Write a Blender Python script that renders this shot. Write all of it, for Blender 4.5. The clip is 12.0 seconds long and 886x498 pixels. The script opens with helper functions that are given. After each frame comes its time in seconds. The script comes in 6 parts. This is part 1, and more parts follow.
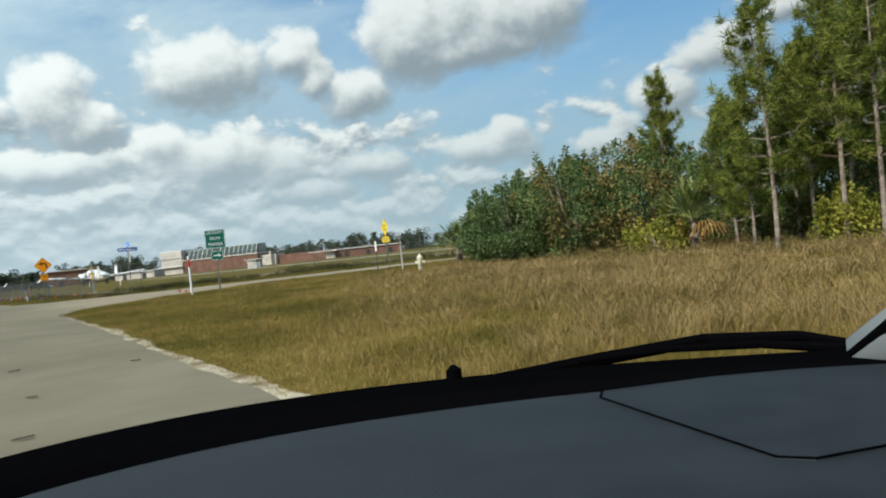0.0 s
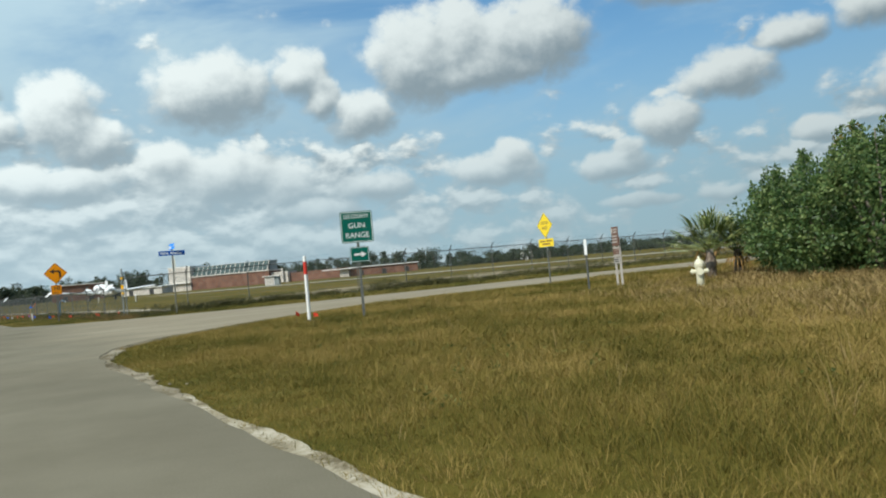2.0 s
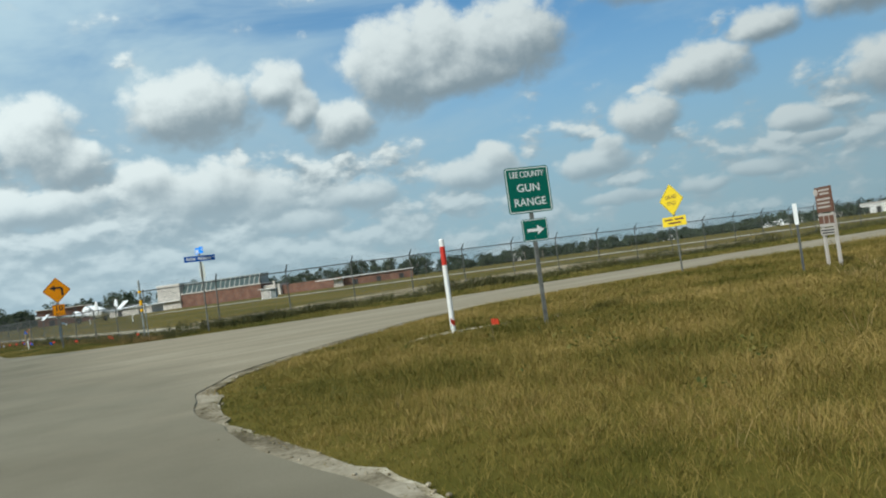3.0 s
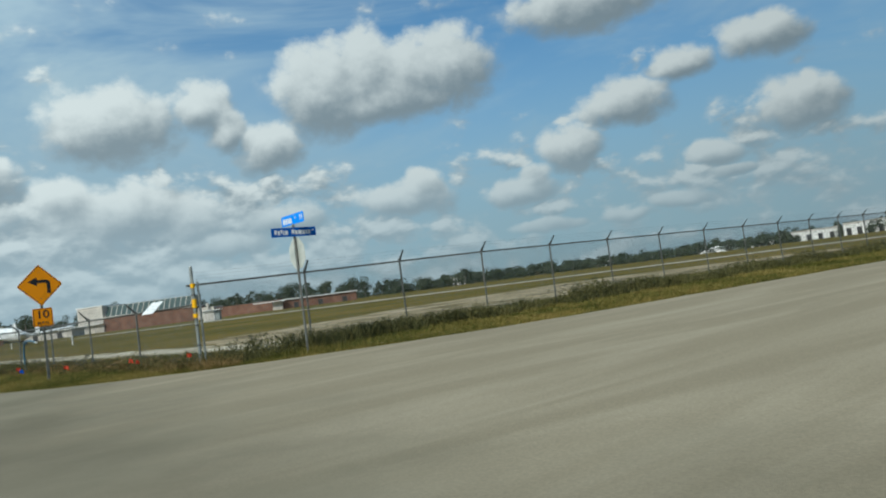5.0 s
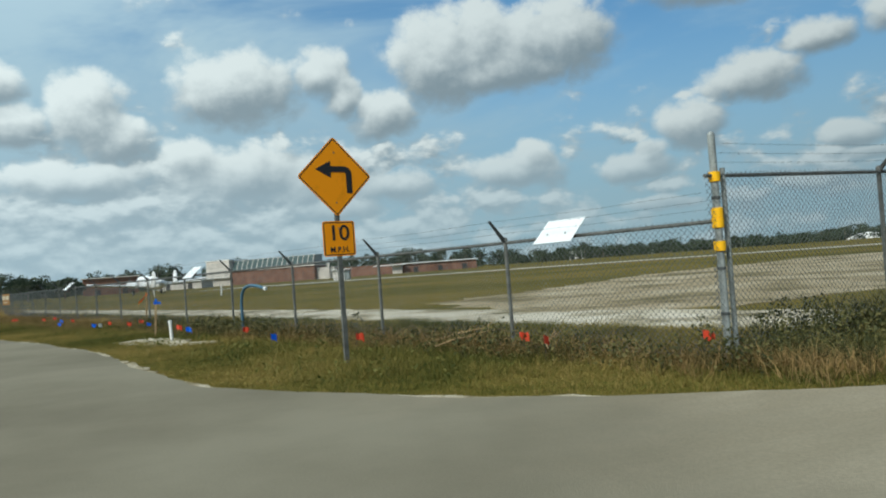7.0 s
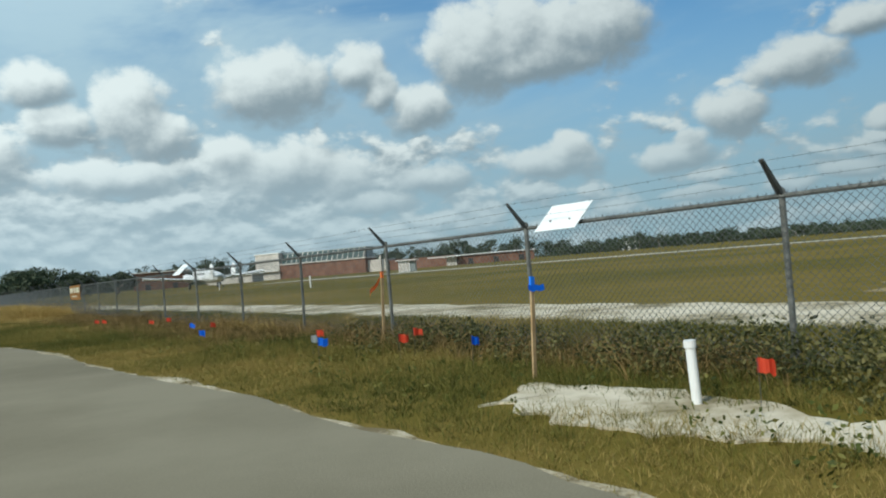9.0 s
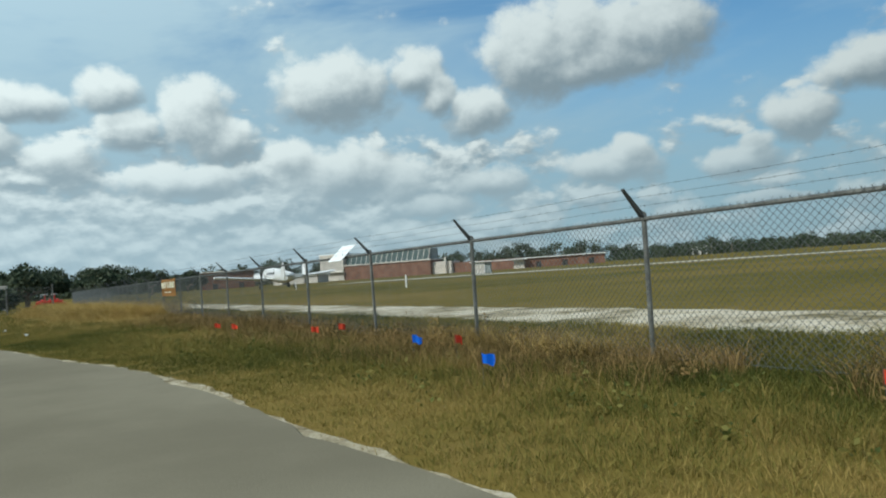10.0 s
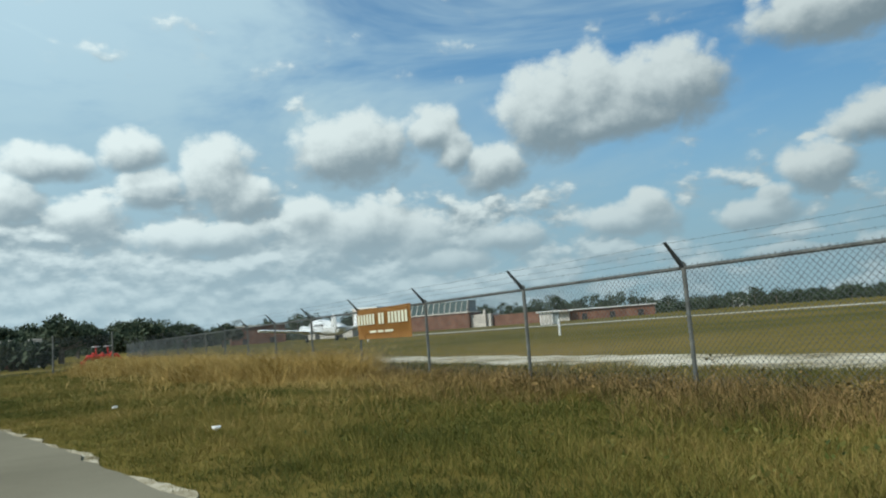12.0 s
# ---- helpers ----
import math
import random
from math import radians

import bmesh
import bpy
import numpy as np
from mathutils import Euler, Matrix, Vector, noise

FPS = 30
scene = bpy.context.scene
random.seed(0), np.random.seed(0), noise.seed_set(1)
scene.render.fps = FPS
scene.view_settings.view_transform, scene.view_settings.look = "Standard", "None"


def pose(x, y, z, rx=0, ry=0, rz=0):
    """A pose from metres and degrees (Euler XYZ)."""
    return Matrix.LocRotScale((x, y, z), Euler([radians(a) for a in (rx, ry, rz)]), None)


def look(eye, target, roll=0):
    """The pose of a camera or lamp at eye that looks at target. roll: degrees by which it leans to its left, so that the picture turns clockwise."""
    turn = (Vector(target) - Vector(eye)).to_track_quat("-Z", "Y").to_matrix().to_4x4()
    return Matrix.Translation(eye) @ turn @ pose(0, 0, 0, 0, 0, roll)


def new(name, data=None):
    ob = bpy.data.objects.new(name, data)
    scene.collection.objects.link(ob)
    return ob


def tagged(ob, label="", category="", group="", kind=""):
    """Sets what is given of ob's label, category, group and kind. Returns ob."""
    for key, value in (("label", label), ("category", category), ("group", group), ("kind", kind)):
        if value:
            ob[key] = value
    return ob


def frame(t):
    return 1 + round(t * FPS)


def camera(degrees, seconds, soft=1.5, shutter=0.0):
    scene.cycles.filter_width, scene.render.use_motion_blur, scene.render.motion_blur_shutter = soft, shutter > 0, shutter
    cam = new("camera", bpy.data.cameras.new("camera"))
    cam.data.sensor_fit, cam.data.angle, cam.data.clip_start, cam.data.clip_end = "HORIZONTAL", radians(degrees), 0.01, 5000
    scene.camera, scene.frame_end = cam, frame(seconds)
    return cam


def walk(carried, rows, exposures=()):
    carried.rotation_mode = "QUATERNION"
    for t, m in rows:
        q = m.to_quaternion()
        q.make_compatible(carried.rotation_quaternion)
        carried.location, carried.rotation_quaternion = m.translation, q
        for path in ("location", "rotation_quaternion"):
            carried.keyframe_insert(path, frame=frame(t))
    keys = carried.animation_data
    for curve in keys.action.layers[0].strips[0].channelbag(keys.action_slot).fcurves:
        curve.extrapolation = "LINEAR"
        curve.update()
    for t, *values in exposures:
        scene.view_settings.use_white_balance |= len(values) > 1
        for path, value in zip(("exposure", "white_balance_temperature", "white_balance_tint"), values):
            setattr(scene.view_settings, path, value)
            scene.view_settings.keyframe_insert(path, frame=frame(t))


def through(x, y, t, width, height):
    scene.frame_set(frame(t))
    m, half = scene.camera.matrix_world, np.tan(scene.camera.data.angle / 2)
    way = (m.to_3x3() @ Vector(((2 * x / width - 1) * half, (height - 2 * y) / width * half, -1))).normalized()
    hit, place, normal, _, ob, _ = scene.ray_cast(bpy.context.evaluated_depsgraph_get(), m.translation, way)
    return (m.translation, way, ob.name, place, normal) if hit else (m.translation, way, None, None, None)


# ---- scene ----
cam = camera(62.3, 12.0, soft=2.0)
PATH = [
    (0, (6.218, -9.54, 1.071), (6.378, -7.546, 1.058), -6.0),
    (0.5, (4.794, -6.299, 1.12), (4.952, -4.305, 1.14), -6.1),
    (1, (3.223, -3.095, 1.101), (3.374, -1.102, 1.154), -5.1),
    (1.5, (1.642, 0.135, 1.128), (1.798, 2.129, 1.179), -5.5),
    (2, (0.023, 3.301, 1.134), (0.181, 5.294, 1.179), -5.1),
    (2.5, (-1.681, 6.359, 1.115), (-1.562, 8.354, 1.194), -5.1),
    (3, (-3.315, 9.35, 1.143), (-3.117, 11.34, 1.199), -7.8),
    (3.5, (-4.968, 12.214, 1.138), (-4.626, 14.184, 1.2), -8.4),
    (3.7, (-5.58, 13.35, 1.107), (-5.284, 15.327, 1.19), -8.1),
    (5.3, (-10.552, 22.045, 1.143), (-10.143, 24.0, 1.242), -7.3),
    (5.5, (-11.025, 23.13, 1.176), (-10.738, 25.107, 1.251), -7.7),
    (6, (-12.469, 25.85, 1.17), (-12.358, 27.846, 1.231), -5.1),
    (6.5, (-13.828, 28.323, 1.192), (-13.728, 30.32, 1.232), -4.7),
    (7, (-15.225, 30.93, 1.16), (-15.119, 32.927, 1.21), -4.2),
    (7.5, (-16.772, 33.48, 1.136), (-16.704, 35.479, 1.138), -4.5),
    (7.7, (-17.4, 34.61, 1.134), (-17.348, 36.61, 1.117), -4.7),
    (9.3, (-23.112, 43.861, 1.083), (-23.143, 45.86, 1.146), -4.7),
    (9.5, (-23.886, 45.071, 1.068), (-23.97, 47.068, 1.144), -5.2),
    (10, (-25.989, 48.11, 1.05), (-26.139, 50.104, 1.11), -4.0),
    (10.5, (-28.14, 51.025, 1.055), (-28.328, 53.014, 1.147), -6.7),
    (11, (-30.486, 53.88, 1.008), (-30.667, 55.869, 1.11), -4.5),
    (11.5, (-32.916, 56.663, 1.006), (-33.083, 58.654, 1.085), -2.8),
    (12, (-35.377, 59.323, 0.96), (-35.562, 61.303, 1.172), -4.3),
]
walk(cam, [(t, look(eye, target, roll)) for t, eye, target, roll in PATH], exposures=((0, 0.05, 6350, 8), (2.5, -0.04, 6180, 6), (3.5, -0.2, 6080, 5), (5.3, -0.3, 6030, 4), (6.0, -0.27, 6030, 4), (6.5, -0.22, 6080, 4), (8.0, -0.15, 6080, 4), (12.0, -0.18, 6050, 3)))

# ---------------------------------------------------------------- node helpers
class Nodes:
    """Short hand for a node tree: every call adds a node and gives its first output."""

    def __init__(self, tree):
        self.tree = tree

    def add(self, kind, ins=(), out=0, operation="", use_clamp=False, interpolation_type=""):
        node = self.tree.nodes.new(kind)
        if operation:
            node.operation = operation
        if use_clamp:
            node.use_clamp = True
        if interpolation_type:
            node.interpolation_type = interpolation_type
        for slot, value in (ins.items() if isinstance(ins, dict) else enumerate(ins)):
            if value is None:
                continue
            if isinstance(value, bpy.types.NodeSocket):
                self.tree.links.new(value, node.inputs[slot])
            else:
                node.inputs[slot].default_value = value
        return node.outputs[out]

    def m(self, op, a, b=None, c=None, clamp=False):
        return self.add("ShaderNodeMath", (a, b, c), operation=op, use_clamp=clamp)

    def smooth(self, x, lo, hi):
        return self.add("ShaderNodeMapRange", {0: x, 1: lo, 2: hi, 3: 0.0, 4: 1.0}, interpolation_type="SMOOTHSTEP")

    def lin(self, x, lo, hi, a, b):
        return self.add("ShaderNodeMapRange", {0: x, 1: lo, 2: hi, 3: a, 4: b})

    def mix(self, f, a, b, blend="MIX"):
        node = self.tree.nodes.new("ShaderNodeMix")
        node.data_type, node.blend_type = "RGBA", blend
        for slot, value in ((0, f), (6, a), (7, b)):
            if isinstance(value, bpy.types.NodeSocket):
                self.tree.links.new(value, node.inputs[slot])
            else:
                node.inputs[slot].default_value = value if slot == 0 else (*value, 1)[:4]
        return node.outputs[2]

    def noise(self, vec, scale, detail=4.0, rough=0.55, out=0, dist=0.0):
        return self.add("ShaderNodeTexNoise", {"Vector": vec, "Scale": scale, "Detail": detail, "Roughness": rough, "Distortion": dist}, out=out)

    def vec(self, x, y, z=0.0):
        return self.add("ShaderNodeCombineXYZ", (x, y, z))


# ---------------------------------------------------------------- sky and sun
SUN_FROM = Vector((-0.68, -0.73, 0.0)).normalized()
SUN_UP = radians(40)

# bearing, height, half width, half height of the lobes of the cumulus clouds, in degrees
CLOUDS = [
    (3.8, 15.8, 3.4, 3.4), (7.4, 17.0, 2.6, 2.8), (10.2, 16.2, 3.2, 2.8), (13.8, 16.4, 3.1, 2.9), (8.6, 14.7, 5.6, 1.5), (-1.0, 11.9, 2.4, 1.7),
    (-5.4, 15.1, 1.9, 1.7), (-3.9, 13.5, 1.4, 1.5), (-12.0, 14.1, 4.2, 2.5), (-22.2, 12.5, 2.3, 2.6), (-20.7, 10.6, 2.5, 1.7),
    (9.2, 6.9, 3.5, 1.3), (10.3, 7.9, 1.7, 1.1), (18.4, 6.5, 2.5, 1.0), (19.3, 7.4, 1.2, 0.8), (22.4, 9.1, 2.4, 1.6),
    (26.8, 11.8, 3.1, 1.6), (31.2, 13.8, 2.0, 1.2), (32.5, 7.1, 1.6, 0.9), (25.0, 19.6, 5.2, 2.0),
]
CLOUDS_FAR = [
    (-11.9, 8.0, 5.0, 2.1), (-15.5, 9.2, 1.9, 1.5), (-6.9, 7.1, 2.6, 1.5), (-0.4, 6.6, 2.8, 1.2), (-4.9, 5.0, 2.6, 0.9),
    (33.5, 5.7, 1.4, 0.5), (19.8, 3.7, 2.4, 0.5), (26.1, 3.6, 1.8, 0.5), (30.2, 4.1, 2.0, 0.5), (-23.1, 7.7, 5.2, 1.2),
    (-31.5, 9.4, 2.6, 1.5), (-28.2, 14.2, 2.0, 1.4), (-36.4, 10.6, 2.0, 1.7), (-34.0, 13.2, 2.8, 1.2), (-26.8, 11.6, 2.4, 1.5),
    (38.5, 9.4, 2.6, 1.9), (37.0, 14.5, 2.6, 1.4), (-42.0, 12.0, 3.4, 2.2),
]


def cloud_field():
    """A node group: how deep in cloud the sky is at a bearing and height, and how high up in that cloud."""
    tree = bpy.data.node_groups.new("cloud_field", "ShaderNodeTree")
    for name in ("Bearing", "Height"):
        tree.interface.new_socket(name, in_out="INPUT", socket_type="NodeSocketFloat")
    for name in ("Depth", "Rise"):
        tree.interface.new_socket(name, in_out="OUTPUT", socket_type="NodeSocketFloat")
    n = Nodes(tree)
    gate = tree.nodes.new("NodeGroupInput")
    a, e = gate.outputs[0], gate.outputs[1]
    p = n.vec(a, n.m("MULTIPLY", e, 1.15))
    coarse = n.noise(p, 0.34, 2.0, 0.5, out=1)
    sep = n.tree.nodes.new("ShaderNodeSeparateColor")
    tree.links.new(coarse, sep.inputs[0])
    wa = n.m("MULTIPLY_ADD", n.m("SUBTRACT", sep.outputs[0], 0.5), 2.2, a)
    we = n.m("MULTIPLY_ADD", n.m("SUBTRACT", sep.outputs[1], 0.5), 1.2, e)
    best, weight, rise = None, 0.02, 0.0
    for ca, ce, ra, re in CLOUDS + CLOUDS_FAR:
        dx = n.m("DIVIDE", n.m("SUBTRACT", wa, ca), ra * 1.22)
        up = n.m("DIVIDE", n.m("SUBTRACT", we, ce), re * 1.15)
        dz = n.m("MAXIMUM", n.m("DIVIDE", up, 1.1), n.m("DIVIDE", up, -0.95))
        q = n.m("SUBTRACT", 1.0, n.m("MULTIPLY_ADD", dx, dx, n.m("MULTIPLY", dz, dz)))
        best = q if best is None else n.m("SMOOTH_MAX", best, q, 0.2)
        w = n.m("POWER", n.m("MAXIMUM", n.m("ADD", q, 0.6), 0.0), 4.0)
        weight = n.m("ADD", weight, w)
        rise = n.m("MULTIPLY_ADD", w, n.m("MULTIPLY_ADD", dx, -0.25, up), rise)

    # a soft broken deck everywhere else, in flat banks that thicken towards the horizon
    def deck(lift):
        return n.noise(n.vec(n.m("MULTIPLY", a, 0.27), n.m("MULTIPLY_ADD", e, 0.5, lift), 3.7), 1.0, 4.0, 0.5, dist=0.1)

    puffs, above = deck(0.0), deck(0.28)
    low = n.m("MULTIPLY", n.smooth(e, 15.0, 5.0), 0.2)
    side = n.m("MULTIPLY", n.smooth(a, 12.0, -12.0), n.lin(n.smooth(e, 7.0, 13.0), 0.0, 1.0, 0.24, 0.0))
    rest = n.m("MULTIPLY", n.m("SUBTRACT", n.m("ADD", n.m("ADD", puffs, low), side), 0.68), 3.8)
    rest = n.m("MINIMUM", rest, 0.65)
    w = n.m("POWER", n.m("MAXIMUM", n.m("ADD", rest, 0.25), 0.0), 3.0)
    weight = n.m("ADD", weight, w)
    rise = n.m("MULTIPLY_ADD", w, n.m("MULTIPLY", n.m("SUBTRACT", puffs, above), 5.5), rise)
    best = n.m("SMOOTH_MAX", best, rest, 0.2)
    fine = n.noise(p, 0.5, 6.0, 0.54)
    bent = n.add("ShaderNodeVectorMath", (p, n.noise(p, 0.9, 3.0, 0.5, out=1)), operation="ADD")
    lobes = n.add("ShaderNodeTexVoronoi", {"Vector": bent, "Scale": 0.5})
    bent = n.add("ShaderNodeVectorMath", (p, n.noise(p, 2.0, 3.0, 0.5, out=1)), operation="ADD")
    tiny = n.add("ShaderNodeTexVoronoi", {"Vector": bent, "Scale": 1.3})
    total = n.m("MULTIPLY_ADD", n.m("SUBTRACT", fine, 0.5), 1.0, best)
    total = n.m("MULTIPLY_ADD", n.m("SUBTRACT", 0.42, lobes), 0.5, total)
    total = n.m("MULTIPLY_ADD", n.m("SUBTRACT", 0.4, tiny), 0.24, total)
    high = n.m("DIVIDE", rise, weight)
    gate_out = tree.nodes.new("NodeGroupOutput")
    tree.links.new(total, gate_out.inputs[0])
    tree.links.new(high, gate_out.inputs[1])
    return tree


def build_sky():
    world = bpy.data.worlds.new("sky")
    scene.world = world
    world.use_nodes = True
    world.node_tree.nodes.clear()
    n = Nodes(world.node_tree)
    bearing_of_sun = math.atan2(SUN_FROM.x, SUN_FROM.y)
    air = n.tree.nodes.new("ShaderNodeTexSky")
    air.sky_type, air.sun_disc, air.sun_elevation, air.sun_rotation = "NISHITA", False, SUN_UP, bearing_of_sun
    air.air_density, air.dust_density, air.ozone_density = 1.0, 0.6, 1.6
    blue = air.outputs[0]
    way = n.add("ShaderNodeTexCoord")
    xyz = n.tree.nodes.new("ShaderNodeSeparateXYZ")
    n.tree.links.new(way, xyz.inputs[0])
    deg = 180 / math.pi
    a = n.m("MULTIPLY", n.m("ARCTAN2", xyz.outputs[0], xyz.outputs[1]), deg)
    e = n.m("MULTIPLY", n.m("ARCSINE", xyz.outputs[2]), deg)
    field = cloud_field()

    def probe(da, de):
        node = n.tree.nodes.new("ShaderNodeGroup")
        node.node_tree = field
        n.tree.links.new(n.m("ADD", a, da), node.inputs[0])
        n.tree.links.new(n.m("ADD", e, de), node.inputs[1])
        return node.outputs[0], node.outputs[1]

    # cloud stands thick or thin between a point and the sunlit side
    here, rise = probe(0.0, 0.0)
    sunward, _ = probe(-0.7, 1.0)
    relief = n.m("SUBTRACT", here, sunward)
    top = n.smooth(n.m("MULTIPLY_ADD", relief, n.lin(e, 3.0, 11.0, 0.3, 0.65), rise), -0.75, 0.95)
    cover = n.mix(n.smooth(rise, -0.5, 0.4), n.vec(*[n.smooth(here, -0.6, 0.6)] * 3), n.vec(*[n.smooth(here, -0.32, 0.42)] * 3))
    lit = n.mix(top, (0.27, 0.33, 0.36), (0.8, 0.84, 0.81))
    lit = n.mix(n.m("MULTIPLY", n.smooth(e, 12.0, 2.0), 0.5), lit, (0.47, 0.57, 0.61))
    sky = n.mix(1.0, blue, (SKY * 0.67, SKY * 1.0, SKY * 1.1), "MULTIPLY")
    # thin high cloud, denser on the sun's side, and haze over the horizon
    veil = n.noise(n.vec(n.m("MULTIPLY", a, 0.035), n.m("MULTIPLY", e, 0.12)), 1.0, 5.0, 0.6, dist=0.6)
    thin = n.m("MULTIPLY", n.smooth(n.m("MULTIPLY_ADD", n.smooth(a, 10.0, -45.0), 0.34, veil), 0.4, 0.8), 0.75)
    thin = n.m("MAXIMUM", thin, n.m("MULTIPLY", n.m("MULTIPLY", n.smooth(e, 14.0, 22.0), n.smooth(a, 0.0, -32.0)), n.lin(veil, 0.3, 0.7, 0.3, 0.9)))
    sky = n.mix(thin, sky, (0.62, 0.76, 0.79))
    sky = n.mix(n.m("MULTIPLY", n.smooth(n.m("MULTIPLY_ADD", n.smooth(a, 16.0, -20.0), -5.0, e), 22.0, 2.0), 0.92), sky, (0.34, 0.47, 0.54))
    sky = n.mix(n.m("MULTIPLY", cover, n.lin(e, 0.0, 9.0, 0.5, 0.96)), sky, lit)
    # the sky grows brighter towards the sun's side
    out = n.add("ShaderNodeBackground", (sky, n.lin(a, -35.0, 40.0, 1.2, 0.82)))
    end = n.tree.nodes.new("ShaderNodeOutputWorld")
    n.tree.links.new(out, end.inputs[0])


SKY = 0.12
build_sky()
sun = new("sun", bpy.data.lights.new("sun", "SUN"))
sun.data.energy, sun.data.angle, sun.data.color = 3.8, radians(0.53), (1.0, 0.94, 0.84)
sun.matrix_world = look((0, 0, 50), Vector((0, 0, 50)) - (SUN_FROM * math.cos(SUN_UP) + Vector((0, 0, math.sin(SUN_UP)))))

# ---------------------------------------------------------------- materials


def material(name, colours, rough=0.7, metal=0.0, scale=4.0, fine=60.0, bump=0.2, spec=0.5, space="Object", spread=(0.35, 0.65), through=0.0, random=0.0):
    """Two-scale noise between two or three colours, with fine relief. random: how much pieces differ (island or object)."""
    mat = bpy.data.materials.new(name)
    mat.use_nodes = True
    tree = mat.node_tree
    n = Nodes(tree)
    bsdf = tree.nodes["Principled BSDF"]
    where = tree.nodes.new("ShaderNodeTexCoord").outputs[space]
    big = n.noise(where, scale, 5.0, 0.6)
    small = n.noise(where, fine, 3.0, 0.6)
    f = n.m("MULTIPLY_ADD", n.m("SUBTRACT", small, 0.5), 0.35, big)
    if random:
        island = n.tree.nodes.new("ShaderNodeNewGeometry").outputs["Random Per Island"]
        f = n.m("MULTIPLY_ADD", n.m("SUBTRACT", island, 0.5), random, f)
    ramp = tree.nodes.new("ShaderNodeValToRGB")
    tree.links.new(f, ramp.inputs[0])
    els = ramp.color_ramp.elements
    els[0].position, els[1].position = spread
    els[0].color, els[1].color = (*colours[0], 1), (*colours[-1], 1)
    if len(colours) == 3:
        els.new(sum(spread) / 2).color = (*colours[1], 1)
    colour = ramp.outputs[0]
    tree.links.new(colour, bsdf.inputs["Base Color"])
    r = n.lin(big, 0.2, 0.8, max(0.02, rough - 0.1), min(1.0, rough + 0.1))
    tree.links.new(r, bsdf.inputs["Roughness"])
    bsdf.inputs["Metallic"].default_value = metal
    bsdf.inputs["Specular IOR Level"].default_value = spec
    if bump:
        b = n.add("ShaderNodeBump", {"Strength": bump, "Distance": 0.01, "Height": small})
        tree.links.new(b, bsdf.inputs["Normal"])
    if through:
        leaf = n.add("ShaderNodeBsdfTranslucent", {0: ramp.outputs[0]})
        both = n.add("ShaderNodeMixShader", (through, bsdf.outputs[0], leaf))
        tree.links.new(both, tree.nodes["Material Output"].inputs[0])
    return mat


def plain(name, colour, rough=0.5, metal=0.0, spec=0.5):
    """A coated or painted surface with faint dirt."""
    dull = tuple(c * 0.8 for c in colour)
    return material(name, (dull, colour, colour), rough, metal, 3.0, 45.0, 0.05, spec, spread=(0.25, 0.6))


M_ROAD = material("bleached_asphalt", ((0.175, 0.152, 0.103), (0.21, 0.184, 0.127), (0.245, 0.217, 0.153)), 0.9, 0, 0.35, 70, 0.35, 0.1)


def pale_junction(mat):
    """The mouth of the side road is paler and sandier, with a worn, wandering border."""
    tree = mat.node_tree
    n = Nodes(tree)
    old = tree.nodes["Principled BSDF"].inputs["Base Color"].links[0].from_socket
    where = tree.nodes.new("ShaderNodeTexCoord").outputs["Object"]
    xyz = tree.nodes.new("ShaderNodeSeparateXYZ")
    tree.links.new(where, xyz.inputs[0])
    x, y = xyz.outputs[0], xyz.outputs[1]
    over = n.m("SUBTRACT", n.m("MULTIPLY_ADD", x, 0.904, n.m("MULTIPLY", y, 0.427)), 2.4)
    drift = n.m("MULTIPLY", n.m("SUBTRACT", n.noise(where, 0.25, 5.0, 0.6), 0.5), 7.0)
    zone = n.m("MULTIPLY", n.smooth(n.m("ADD", over, drift), -1.6, 2.2), n.smooth(y, 12.0, 18.0))
    streak = n.noise(n.vec(n.m("MULTIPLY_ADD", x, 0.12, n.m("MULTIPLY", y, 0.05)), n.m("MULTIPLY_ADD", x, -0.35, n.m("MULTIPLY", y, 0.8))), 1.0, 4.0, 0.6, dist=0.7)
    pale = n.mix(n.smooth(streak, 0.38, 0.75), (0.3, 0.25, 0.168), (0.4, 0.34, 0.24))
    grain = n.lin(n.noise(where, 45.0, 3.0), 0.3, 0.7, 0.85, 1.15)
    pale = n.mix(1.0, pale, n.vec(grain, grain, grain), "MULTIPLY")
    tree.links.new(n.mix(n.m("MULTIPLY", zone, 0.85), old, pale), tree.nodes["Principled BSDF"].inputs["Base Color"])


pale_junction(M_ROAD)
M_SAND = material("shell_sand", ((0.17, 0.135, 0.075), (0.4, 0.34, 0.23), (0.58, 0.51, 0.385)), 0.95, 0, 2.2, 28, 0.9, 0.1)
M_BENDSAND = material("dusty_grey_sand", ((0.11, 0.088, 0.05), (0.27, 0.225, 0.15), (0.4, 0.345, 0.25)), 0.95, 0, 1.6, 30, 0.9, 0.1)
M_GRAVEL = material("white_shell_gravel", ((0.15, 0.115, 0.045), (0.35, 0.275, 0.16), (0.48, 0.4, 0.27)), 0.95, 0, 0.3, 3, 0.8, 0.2)
M_TRACK = material("white_shell_track", ((0.16, 0.13, 0.06), (0.46, 0.395, 0.28), (0.64, 0.57, 0.44)), 0.95, 0, 0.6, 5, 1.0, 0.1, spread=(0.34, 0.6))
M_RUNWAY = material("old_concrete", ((0.36, 0.34, 0.29), (0.5, 0.47, 0.41)), 0.9, 0, 0.05, 1.2, 0.2, 0.2)
M_GROUND = material("turf", ((0.08, 0.074, 0.012), (0.145, 0.112, 0.023), (0.215, 0.15, 0.043)), 0.95, 0, 0.045, 1.4, 0.8, 0.05, spread=(0.34, 0.66))
